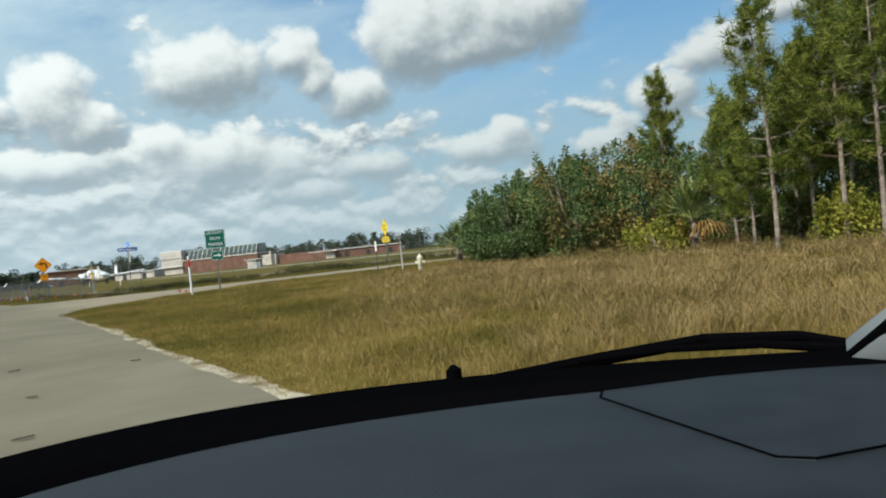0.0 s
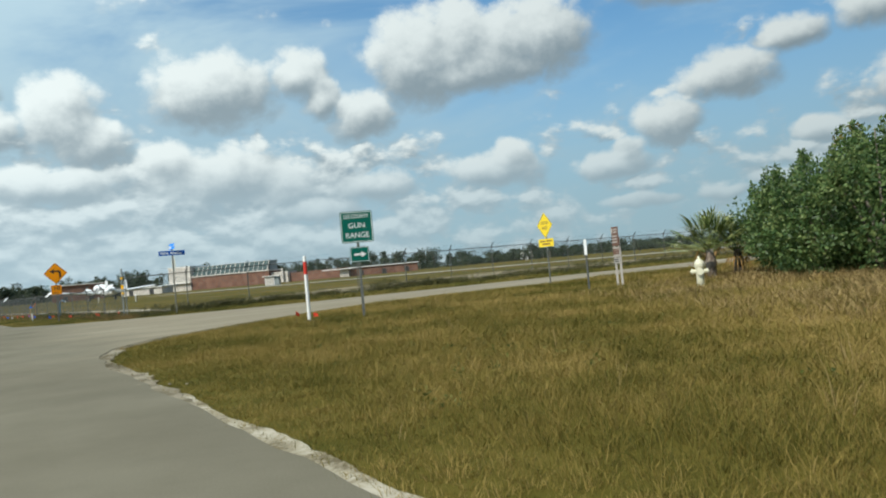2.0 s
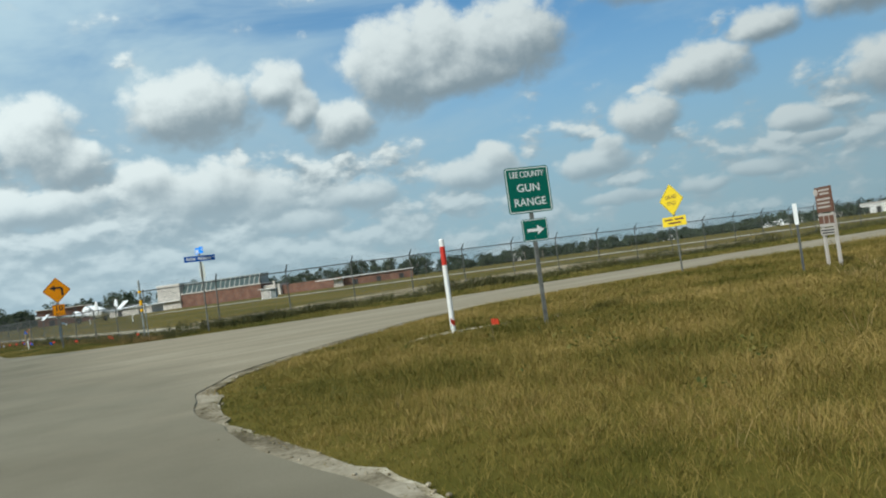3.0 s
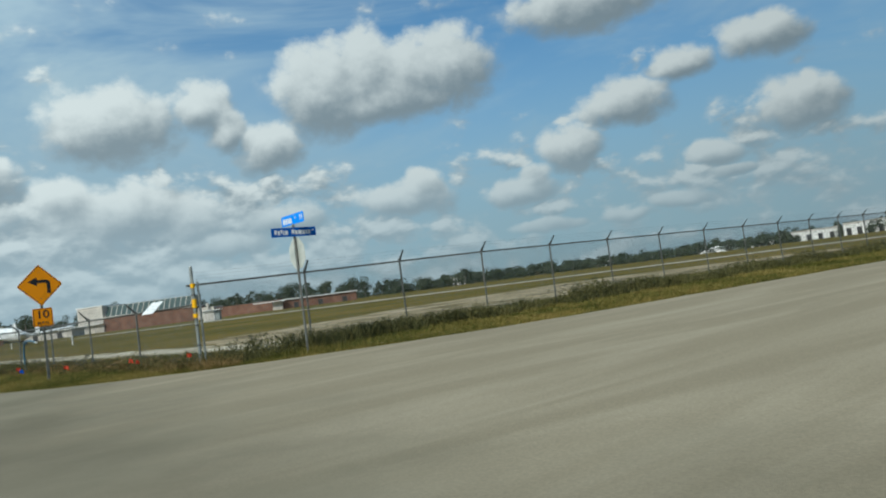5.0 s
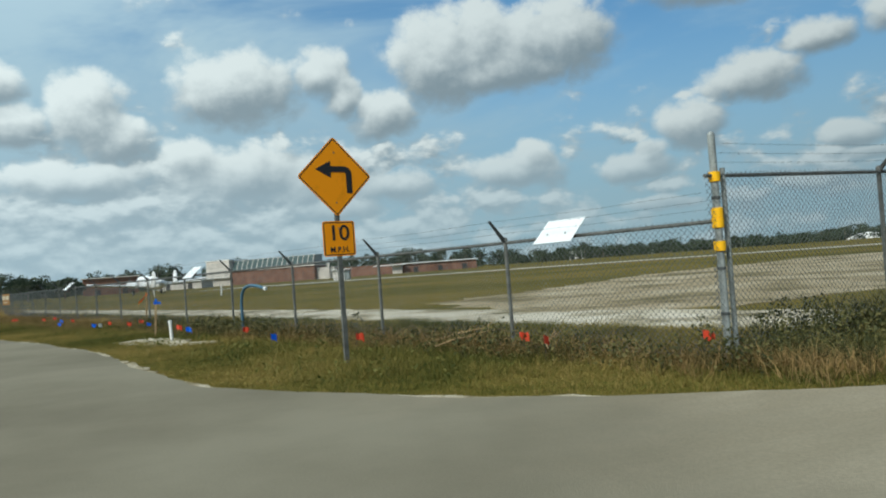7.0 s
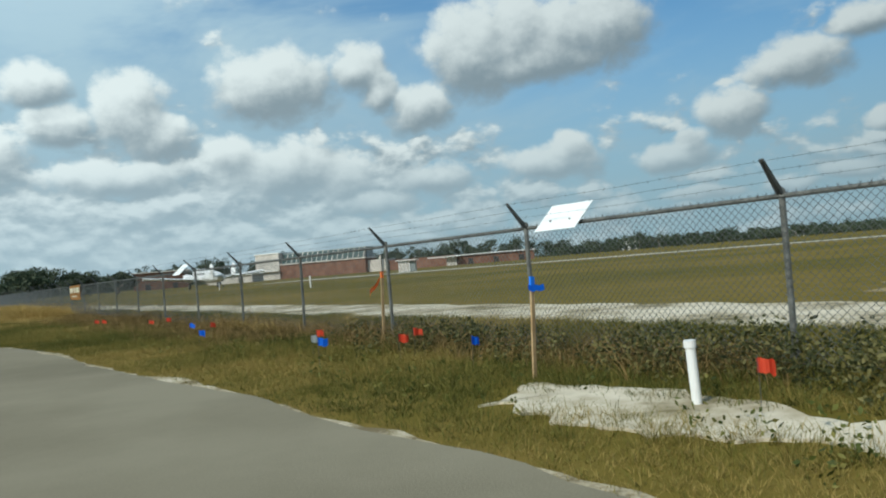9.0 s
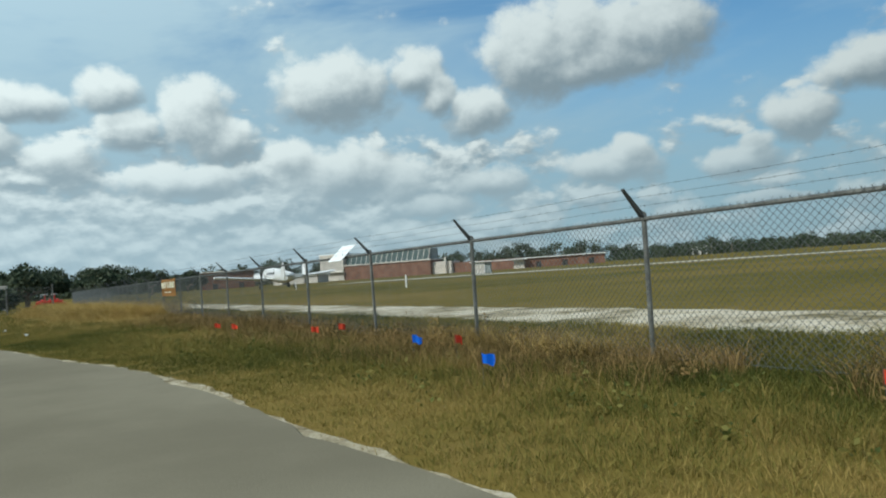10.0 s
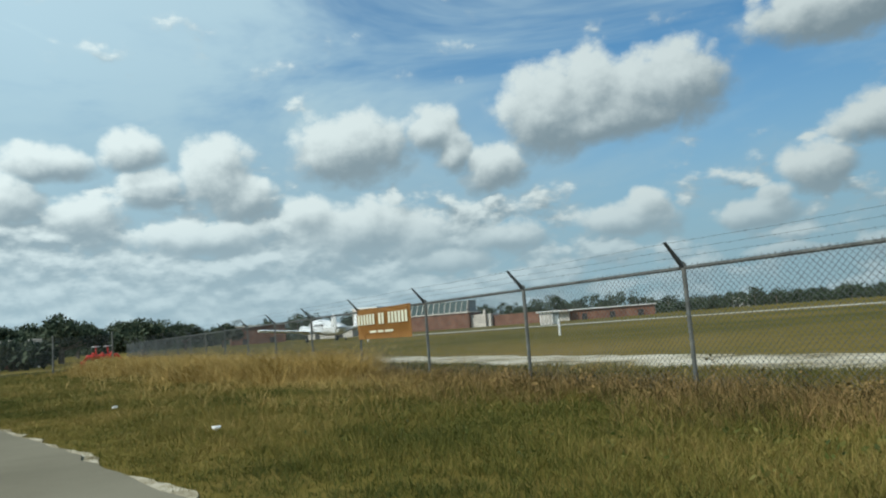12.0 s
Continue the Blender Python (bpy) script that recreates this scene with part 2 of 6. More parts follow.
M_GRASS = material("dry_meadow_grass", ((0.085, 0.085, 0.014), (0.225, 0.172, 0.037), (0.41, 0.29, 0.098)), 0.8, 0, 0.26, 1.4, 0, 0.2, spread=(0.3, 0.7), through=0.25, random=0.32)
M_GREEN = material("verge_grass", ((0.056, 0.07, 0.013), (0.165, 0.148, 0.031), (0.35, 0.255, 0.08)), 0.8, 0, 0.32, 1.8, 0, 0.2, spread=(0.3, 0.72), through=0.25, random=0.34)
M_STRAW = material("straw_grass", ((0.23, 0.15, 0.035), (0.44, 0.3, 0.09), (0.6, 0.43, 0.16)), 0.8, 0, 0.45, 3, 0, 0.2, through=0.25, random=0.5)
M_TANGRASS = material("tan_tangled_grass", ((0.14, 0.098, 0.034), (0.29, 0.2, 0.078), (0.46, 0.33, 0.145)), 0.85, 0, 0.5, 2.5, 0, 0.2, through=0.2, random=0.55)
M_VERGEWEED = material("green_verge_weed", ((0.06, 0.075, 0.015), (0.12, 0.135, 0.028), (0.22, 0.2, 0.055)), 0.7, 0, 0.8, 5, 0, 0.25, through=0.3, random=0.6)
M_RUSTY = material("rusty_dry_weed", ((0.075, 0.062, 0.02), (0.19, 0.125, 0.045), (0.38, 0.25, 0.1)), 0.85, 0, 0.8, 3, 0, 0.2, through=0.2, random=0.6)
M_WEED = material("dark_weed_leaf", ((0.04, 0.046, 0.014), (0.088, 0.088, 0.028), (0.17, 0.15, 0.052)), 0.7, 0, 0.6, 4, 0, 0.3, through=0.2, random=0.6)
M_BUSH = material("glossy_bush_leaf", ((0.055, 0.105, 0.03), (0.12, 0.19, 0.055), (0.26, 0.31, 0.11)), 0.5, 0, 0.5, 4, 0, 0.4, spread=(0.25, 0.8), through=0.35, random=0.6)
M_YELLOWLEAF = material("yellowing_leaf", ((0.16, 0.18, 0.02), (0.32, 0.31, 0.045), (0.46, 0.42, 0.08)), 0.7, 0, 0.7, 4, 0, 0.3, through=0.3, random=0.6)
M_BROWNLEAF = material("withering_leaf", ((0.085, 0.085, 0.022), (0.19, 0.145, 0.04), (0.34, 0.25, 0.085)), 0.7, 0, 0.7, 4, 0, 0.3, through=0.25, random=0.6)
M_NEEDLE = material("pine_needles", ((0.055, 0.09, 0.012), (0.15, 0.19, 0.026), (0.32, 0.33, 0.06)), 0.6, 0, 0.5, 4, 0, 0.3, through=0.35, random=0.7)
M_PALM = material("palm_frond", ((0.12, 0.17, 0.05), (0.26, 0.31, 0.09), (0.42, 0.43, 0.16)), 0.5, 0, 0.8, 5, 0, 0.4, through=0.2, random=0.6)
M_DEADPALM = material("dead_palm_frond", ((0.22, 0.12, 0.035), (0.42, 0.25, 0.08)), 0.8, 0, 0.8, 5, 0, 0.2, random=0.4)
M_BARK = material("pine_bark", ((0.1, 0.075, 0.055), (0.24, 0.19, 0.15), (0.38, 0.33, 0.28)), 0.9, 0, 4, 25, 0.9, 0.2)
# leaf green lightened and blued: the haze of distance is put into the colour
M_HAZEDLEAF = material("hazed_far_leaf", ((0.036, 0.055, 0.034), (0.064, 0.086, 0.052), (0.11, 0.13, 0.08)), 0.8, 0, 0.05, 0.5, 0, 0.2, through=0.15, random=0.5)
M_STEEL = material("galvanised_steel", ((0.085, 0.085, 0.075), (0.14, 0.14, 0.125), (0.2, 0.2, 0.18)), 0.6, 0.15, 6, 80, 0.1)
M_DARKSTEEL = material("weathered_steel", ((0.07, 0.075, 0.075), (0.13, 0.135, 0.13)), 0.6, 0.5, 6, 80, 0.1)
M_PALESTEEL = material("bright_galvanised_steel", ((0.2, 0.215, 0.205), (0.36, 0.38, 0.36)), 0.5, 0.2, 6, 80, 0.1)
M_WIRE = material("fence_wire", ((0.075, 0.085, 0.085), (0.14, 0.15, 0.148)), 0.55, 0.3, 3, 40, 0)
M_GREENSIGN = plain("green_sign_sheet", (0.004, 0.115, 0.08), 0.5, 0.0, 0.2)
M_WHITESIGN = plain("white_sign_sheet", (0.78, 0.78, 0.76), 0.4)
M_PANEL = plain("white_board", (0.8, 0.81, 0.8), 0.45)
M_ORANGE = plain("amber_sign_sheet", (0.98, 0.33, 0.004), 0.5, 0.0, 0.15)
M_YELLOW = plain("yellow_sign_sheet", (0.85, 0.62, 0.02), 0.35)
M_GREYBOARD = plain("weathered_grey_board", (0.5, 0.45, 0.4), 0.6)
M_BLACK = plain("black_sign_ink", (0.012, 0.012, 0.013), 0.5)
# one sign blue in two tones: a blade's shade and sunlight are in the colour
M_SHADEDBLUE = plain("shaded_blue_sheet", (0.006, 0.1, 0.42), 0.5, 0.0, 0.2)
M_SUNLITBLUE = plain("sunlit_blue_sheet", (0.006, 0.27, 0.95), 0.5, 0.0, 0.2)
M_ALU = material("bare_aluminium", ((0.5, 0.52, 0.47), (0.66, 0.68, 0.62)), 0.5, 0.2, 3, 30, 0.05)
M_RED = plain("red_paint", (0.55, 0.03, 0.015), 0.45)
M_FLAGRED = plain("red_flag_film", (0.85, 0.1, 0.04), 0.5)
M_FLAGBLUE = plain("blue_flag_film", (0.015, 0.2, 0.85), 0.5)
M_FLAGORANGE = plain("orange_ribbon", (0.85, 0.18, 0.03), 0.5)
M_BAND = plain("yellow_band", (0.95, 0.5, 0.012), 0.5, 0.0, 0.2)
M_WHITEPAINT = plain("white_paint", (0.78, 0.77, 0.74), 0.5)
M_CREAM = plain("cream_paint", (0.72, 0.68, 0.5), 0.45)
M_WOOD = material("stake_wood", ((0.35, 0.22, 0.1), (0.55, 0.38, 0.2)), 0.8, 0, 3, 50, 0.3)
M_BROWN = plain("brown_board", (0.16, 0.07, 0.04), 0.5)
M_BANNER = plain("amber_banner_cloth", (0.36, 0.17, 0.035), 0.7)
M_HOSE = plain("blue_pipe", (0.05, 0.13, 0.2), 0.35)

# ---------------------------------------------------------------- mesh helpers
rng = np.random.default_rng(7)


def mesh_np(name, verts, tris, mat):
    """A triangle mesh from arrays."""
    me = bpy.data.meshes.new(name)
    verts, tris = np.asarray(verts, np.float32), np.asarray(tris, np.int32)
    me.vertices.add(len(verts))
    me.vertices.foreach_set("co", verts.ravel())
    me.loops.add(tris.size)
    me.loops.foreach_set("vertex_index", tris.ravel())
    me.polygons.add(len(tris))
    me.polygons.foreach_set("loop_start", np.arange(0, tris.size, 3, dtype=np.int32))
    me.update(calc_edges=True)
    me.materials.append(mat)
    return me


def empty(name, place=(0, 0, 0), turn=0.0, label="", category="", group="", kind=""):
    ob = new(name)
    ob.matrix_basis = pose(*place, 0, 0, turn)
    ob.empty_display_size = 0.1
    return tagged(ob, label, category, group, kind)


def part(name, bm, mat, parent=None, label="", m=None, smooth=False):
    """Links a bmesh as one mesh object under a thing or a part."""
    me = bpy.data.meshes.new(name)
    bmesh.ops.recalc_face_normals(bm, faces=bm.faces)
    bm.to_mesh(me)
    bm.free()
    me.materials.append(mat)
    if smooth:
        for p in me.polygons:
            p.use_smooth = True
    ob = new(name, me)
    if parent:
        ob.parent = parent
    if m is not None:
        ob.matrix_basis = m
    return tagged(ob, label)


def share(name, data, parent, m, label=""):
    ob = new(name, data)
    ob.parent = parent
    ob.matrix_basis = m
    return tagged(ob, label)


def box(bm, x0, x1, y0, y1, z0, z1, bevel=0.0):
    made = bmesh.ops.create_cube(bm, size=1.0, matrix=Matrix.LocRotScale(((x0 + x1) / 2, (y0 + y1) / 2, (z0 + z1) / 2), None, (x1 - x0, y1 - y0, z1 - z0)))
    if bevel:
        edges = {e for v in made["verts"] for e in v.link_edges}
        bmesh.ops.bevel(bm, geom=list(edges), offset=bevel, segments=2, affect="EDGES", profile=0.5)
    return bm


def boxed(*size, bevel=0.0):
    return box(bmesh.new(), *size, bevel=bevel)


def tube(bm, points, radii, sides=8, cap=True):
    """A tapered tube through points."""
    points = [Vector(p) for p in points]
    rings = []
    for i, p in enumerate(points):
        ahead = (points[min(i + 1, len(points) - 1)] - points[max(i - 1, 0)]).normalized()
        side = ahead.cross(Vector((0.31, 0.17, 1.0))) if abs(ahead.z) < 0.9 else ahead.cross(Vector((1, 0, 0)))
        side.normalize()
        other = ahead.cross(side)
        r = float(radii[i] if isinstance(radii, (list, tuple)) else radii)
        rings.append([bm.verts.new(p + r * (math.cos(2 * math.pi * k / sides) * side + math.sin(2 * math.pi * k / sides) * other)) for k in range(sides)])
    for a, b in zip(rings, rings[1:]):
        for k in range(sides):
            bm.faces.new((a[k], a[(k + 1) % sides], b[(k + 1) % sides], b[k]))
    if cap:
        bm.faces.new(rings[0])
        bm.faces.new(list(reversed(rings[-1])))
    return bm


def tubed(points, radii, sides=8):
    return tube(bmesh.new(), points, radii, sides)


def plate(outline, thick=0.003, corner=0.0, steps=4):
    """A flat plate in the local XZ plane, its face towards -Y, with rounded corners."""
    pts = []
    count = len(outline)
    for i, p in enumerate(outline):
        p = Vector(p)
        if not corner:
            pts.append(p)
            continue
        a, b = (Vector(outline[i - 1]) - p).normalized(), (Vector(outline[(i + 1) % count]) - p).normalized()
        half = a.angle(b) / 2
        reach = corner / math.tan(half)
        centre = p + (a + b).normalized() * (corner / math.sin(half))
        start, stop = p + a * reach - centre, p + b * reach - centre
        for k in range(steps + 1):
            q = start.lerp(stop, k / steps).normalized() * corner
            pts.append(centre + q)
    bm = bmesh.new()
    front = [bm.verts.new((p.x, -thick / 2, p.y)) for p in pts]
    back = [bm.verts.new((p.x, thick / 2, p.y)) for p in pts]
    bm.faces.new(front)
    bm.faces.new(list(reversed(back)))
    for i in range(len(pts)):
        j = (i + 1) % len(pts)
        bm.faces.new((front[i], back[i], back[j], front[j]))
    return bm


def rect(w, h, x=0.0, z=0.0):
    return [(x - w / 2, z - h / 2), (x + w / 2, z - h / 2), (x + w / 2, z + h / 2), (x - w / 2, z + h / 2)]


def diamond(d, z=0.0):
    return [(0, z - d / 2), (d / 2, z), (0, z + d / 2), (-d / 2, z)]


def words(text, height, mat, parent, x, z, y, wide=1.0, name="lettering", heavy=0.008):
    """Raised letters that face -Y, centred at x, z."""
    curve = bpy.data.curves.new(name, "FONT")
    curve.body, curve.size, curve.align_x, curve.align_y, curve.extrude = text, height * 1.38, "CENTER", "CENTER", 0.0012
    curve.offset = height * heavy
    ob = new(name, curve)
    bpy.context.view_layer.update()
    me = bpy.data.meshes.new_from_object(ob.evaluated_get(bpy.context.evaluated_depsgraph_get()))
    bpy.data.objects.remove(ob)
    me.materials.clear()
    me.materials.append(mat)
    made = new(name, me)
    made.parent = parent
    made.matrix_basis = Matrix.Translation((x, y, z)) @ Matrix.Rotation(radians(90), 4, "X") @ Matrix.Diagonal((wide, 1, 1, 1))
    return made


def bars(name, mat, parent, runs, y, height):
    """Plain bars for writing: runs of (x0, x1, z)."""
    for x0, x1, z in runs:
        part(name, boxed(x0, x1, y - 0.001, y + 0.001, z - height / 2, z + height / 2), mat, parent)


def inside(points, outline):
    """Which of the points (an array of x, y) lie in the outline."""
    x, y = points[:, 0], points[:, 1]
    hit = np.zeros(len(points), bool)
    for (x0, y0), (x1, y1) in zip(outline, outline[1:] + outline[:1]):
        if y0 == y1:
            continue
        hit ^= ((y0 > y) != (y1 > y)) & (x < (x1 - x0) * (y - y0) / (y1 - y0) + x0)
    return hit


def away(points, line):
    """The distance of the points from a polyline."""
    best = np.full(len(points), 1e9)
    for a, b in zip(line, line[1:]):
        a, b = np.array(a, float), np.array(b, float)
        d = b - a
        s = np.clip(((points - a) @ d) / (d @ d), 0, 1)
        best = np.minimum(best, np.hypot(*(points - a - s[:, None] * d).T))
    return best


def wave(points, size, seed=0.0):
    """A cheap smooth random field over the ground, about 0 to 1."""
    x, y = points[:, 0] / size + seed, points[:, 1] / size - seed * 1.7
    f = np.sin(x * 1.3 + 1.1 * np.sin(y * 0.9 + seed)) + np.sin(y * 1.7 + 1.3 * np.sin(x * 1.1)) + np.sin((x + y) * 2.3 + seed) * 0.6
    return np.clip(0.5 + f / 5.2, 0, 1)


def blades(name, points, heights, width, mat, lean=0.35, base=0.0, label="", category="grass", tuft=9, radius=0.07):
    """Grass in tufts: every blade a bent, tapering strip of three triangles that leans out of its tuft."""
    points, heights, width = np.repeat(points, tuft, 0), np.repeat(heights, tuft), np.repeat(width, tuft)
    n = len(points)
    turn = rng.uniform(0, 2 * math.pi, n)
    off = radius * np.sqrt(rng.random(n))
    points = points + np.c_[np.cos(turn), np.sin(turn)] * off[:, None] * (1 + 25 * width[:, None])
    heights = heights * rng.uniform(0.35, 1.1, n)
    face = rng.uniform(0, 2 * math.pi, n)
    h = heights[:, None]
    w = (width * rng.uniform(0.6, 1.3, n))[:, None]
    side = np.c_[np.cos(face), np.sin(face), np.zeros(n)] * w / 2
    out = np.c_[np.cos(turn), np.sin(turn), np.zeros(n)] * (lean * rng.uniform(0.2, 2.0, n) * heights)[:, None]
    up = np.array([0, 0, 1.0])
    root = np.c_[points, np.full(n, base)]
    mid = root + up * h * 0.55 + out * 0.3
    tip = root + up * h * rng.uniform(0.85, 1.0, n)[:, None] + out
    verts = np.stack([root - side, root + side, mid + side * 0.8, mid - side * 0.8, tip], 1).reshape(-1, 3)
    k = 5 * np.arange(n)[:, None]
    tris = np.concatenate([k + [0, 1, 2], k + [0, 2, 3], k + [3, 2, 4]], 1).reshape(-1, 3)
    return tagged(new(name, mesh_np(name, verts, tris, mat)), label, category, kind="stuff")


def leaves(centres, radii, per, size, flat=1.0, droop=0.0, shell=0.55):
    """Arrays of leaf quads scattered in ellipsoid clumps."""
    centres, radii = np.repeat(centres, per, 0), np.repeat(np.asarray(radii), per, 0)
    n = len(centres)
    way = rng.normal(size=(n, 3))
    way /= np.linalg.norm(way, axis=1)[:, None]
    place = centres + way * radii[:, None] * (rng.uniform(shell ** 3, 1, n) ** (1 / 3))[:, None] * [1, 1, flat]
    a = rng.normal(size=(n, 3)) + way * 0.6 + [0, 0, -droop]
    a /= np.linalg.norm(a, axis=1)[:, None]
    b = np.cross(a, rng.normal(size=(n, 3)))
    b /= np.linalg.norm(b, axis=1)[:, None]
    s = (size * rng.uniform(0.6, 1.4, n))[:, None]
    verts = np.stack([place, place + a * s * 0.5 + b * s * 0.28, place + a * s, place + a * s * 0.5 - b * s * 0.28], 1).reshape(-1, 3)
    k = 4 * np.arange(n)[:, None]
    tris = np.concatenate([k + [0, 1, 2], k + [0, 2, 3]], 1).reshape(-1, 3)
    return verts, tris


def leafy(name, centres, radii, per, size, mat, parent, flat=1.0, label="", droop=0.0, shell=0.55):
    v, t = leaves(np.asarray(centres, float), radii, per, size, flat, droop, shell)
    ob = new(name, mesh_np(name, v, t, mat))
    ob.parent = parent
    return tagged(ob, label)


# ---------------------------------------------------------------- the plan
CORNER = Vector((-12.1, 38.05))
LOW_DIR = Vector((-0.584, 0.812))      # the low fence runs this way from the corner post
LOW_OUT = Vector((-0.812, -0.584))     # and this is its road side
TALL_DIR = Vector((0.895, 0.447))
TALL_OUT = Vector((0.447, -0.895))
BAY = 3.05
TALL_BAY = 2.98


def low(k, out=0.0):
    p = CORNER + LOW_DIR * BAY * k + LOW_OUT * out
    return (p.x, p.y)


def tall(k, out=0.0):
    p = CORNER + TALL_DIR * TALL_BAY * k + TALL_OUT * out
    return (p.x, p.y)


EDGE_A = [(32.7, -57.0), (8.24, -9.5), (5.2, -3.6), (3.4, -0.1), (1.8, 3.2), (0.3, 6.2), (-1.5, 9.6), (-2.8, 12.1), (-3.6, 13.7), (-4.6, 15.4),
          (-5.3, 17.2), (-5.7, 18.8), (-5.6, 20.5), (-5.0, 22.3), (-3.9, 24.6), (-2.6, 27.0), (-0.8, 29.4), (2.0, 31.3), (6.4, 33.4), (80.8, 62.9)]
EDGE_B = [(78.0, 69.4), (0.4, 38.5), (-3.3, 37.1), (-5.9, 36.5), (-8.1, 36.2), (-10.2, 36.2), (-12.2, 36.4), (-13.4, 36.7), (-14.8, 37.3), (-16.4, 38.3),
          (-17.5, 39.2), (-18.3, 40.3), (-19.2, 41.8), (-20.6, 44.3), (-21.9, 46.2), (-23.2, 47.9), (-24.3, 49.4), (-25.3, 50.6), (-26.3, 51.7), (-27.8, 53.6),
          (-28.8, 55.0), (-30.5, 57.0), (-31.7, 58.3), (-33.1, 59.5), (-34.9, 61.2), (-37.8, 64.1), (-40.3, 66.7), (-42.5, 68.8), (-48.0, 73.0), (-56.0, 77.5), (-75.0, 83.0)]
EDGE_C = [(-77.0, 76.5), (-58.0, 71.5), (-52.0, 67.5), (-47.0, 63.2), (-42.5, 59.2), (-36.5, 54.0), (-30.4, 46.6), (-25.7, 40.3), (-21.5, 33.5), (-18.9, 29.0),
          (-14.4, 20.1), (-9.8, 11.2), (-5.2, 2.3), (-0.6, -6.6), (26.9, -60.0)]


def ragged(line, step, amount, seed, grow=0.0):
    """The line in short steps, with an uneven edge. grow: shifted to its left."""
    out = []
    r = random.Random(seed)
    for (x0, y0), (x1, y1) in zip(line, line[1:]):
        length = math.hypot(x1 - x0, y1 - y0)
        count = max(1, int(min(length / step, 60)))
        nx, ny = -(y1 - y0) / length, (x1 - x0) / length
        for k in range(count):
            s = k / count
            x, y = x0 + (x1 - x0) * s, y0 + (y1 - y0) * s
            d = grow + amount * (noise.noise((x * 0.9, y * 0.9, seed)) + 0.6 * noise.noise((x * 3.1, y * 3.1, seed)) + r.uniform(-0.12, 0.12))
            out.append((x + nx * d, y + ny * d))
    out.append(line[-1])
    return out


def slab(name, outline, top, thick, mat, label, category):
    bm = bmesh.new()
    a = [bm.verts.new((x, y, top)) for x, y in outline]
    b = [bm.verts.new((x, y, top - thick)) for x, y in outline]
    bm.faces.new(a)
    for i in range(len(a)):
        j = (i + 1) % len(a)
        bm.faces.new((a[i], b[i], b[j], a[j]))
    bm.normal_update()
    bmesh.ops.triangulate(bm, faces=bm.faces)
    return tagged(part(name, bm, mat), label, category, kind="structure")


# ---------------------------------------------------------------- ground, roads, tracks
def build_ground():
    bm = bmesh.new()
    rings = [0, 15, 40, 90, 200, 500, 1200, 2500, 4200]
    last = None
    for r in rings:
        if r == 0:
            ring = [bm.verts.new((-10, 40, 0))]
        else:
            ring = [bm.verts.new((-10 + r * math.cos(k * math.pi / 24), 40 + r * math.sin(k * math.pi / 24), 0)) for k in range(48)]
        if last:
            for k in range(48):
                if len(last) == 1:
                    bm.faces.new((last[0], ring[k], ring[(k + 1) % 48]))
                else:
                    bm.faces.new((last[k], ring[k], ring[(k + 1) % 48], last[(k + 1) % 48]))
        last = ring
    tagged(part("ground", bm, M_GROUND), "flat ground of mown olive and tan turf", "ground", kind="structure")


build_ground()
ROAD = ragged(EDGE_A, 0.35, 0.10, 3) + ragged(EDGE_B, 0.35, 0.10, 4) + EDGE_C
SHOULDER = ragged(EDGE_A, 0.15, 0.12, 8, -0.19) + ragged(EDGE_B, 0.15, 0.15, 9, -0.08) + [(x - 0.5, y - 0.3) for x, y in EDGE_C]
slab("shoulder", SHOULDER, 0.012, 0.03, M_SAND, "pale sandy shell shoulder along the road", "shoulder")
slab("road", ROAD, 0.03, 0.05, M_ROAD, "sun-bleached grey asphalt road with broken edges", "road")
CORNER_IN = []
for (x0, y0), (x1, y1), (x2, y2), wide in zip(EDGE_A[5:], EDGE_A[6:], EDGE_A[7:], (0.15, 0.18, 0.22, 0.28, 0.33, 0.36, 0.36, 0.32, 0.28, 0.22, 0.2)):
    away_from = Vector((y2 - y0, x0 - x2)).normalized()
    CORNER_IN.append((x1 + away_from.x * wide * 0.65, y1 + away_from.y * wide * 0.65))
slab("corner_sand", ragged(EDGE_A[6:17], 0.4, 0.05, 5, 0.1) + ragged(CORNER_IN[::-1], 0.15, 0.13, 17), 0.018, 0.02, M_BENDSAND, "bare pale sand along the bend of the road", "sand")
slab("sand_streak", ragged([(-3.2, 21.5), (-2.2, 22.2), (-0.9, 22.6), (0.2, 22.7), (0.1, 23.0), (-1.2, 22.95), (-2.5, 22.5), (-3.2, 21.5)], 0.2, 0.08, 18), 0.016, 0.02, M_SAND, "thin streak of bare pale sand in the grass", "sand")


def build_edge_stones():
    """Broken asphalt and shell lumps along the bend."""
    r = random.Random(12)
    bm = bmesh.new()
    for (x0, y0), (x1, y1) in zip(EDGE_A[7:16], EDGE_A[8:17]):
        for k in range(14):
            s = r.random()
            size = r.uniform(0.008, 0.028)
            made = bmesh.ops.create_icosphere(bm, subdivisions=1, radius=size)["verts"]
            at = Vector((x0 + (x1 - x0) * s + r.gauss(0.06, 0.1), y0 + (y1 - y0) * s + r.gauss(0, 0.1), 0.022))
            for v in made:
                v.co = v.co * r.uniform(0.7, 1.2)
                v.co.z *= 0.6
                v.co += at
    tagged(part("edge_stones", bm, M_BENDSAND), "broken stones and asphalt lumps along the bend", "stones", kind="stuff")


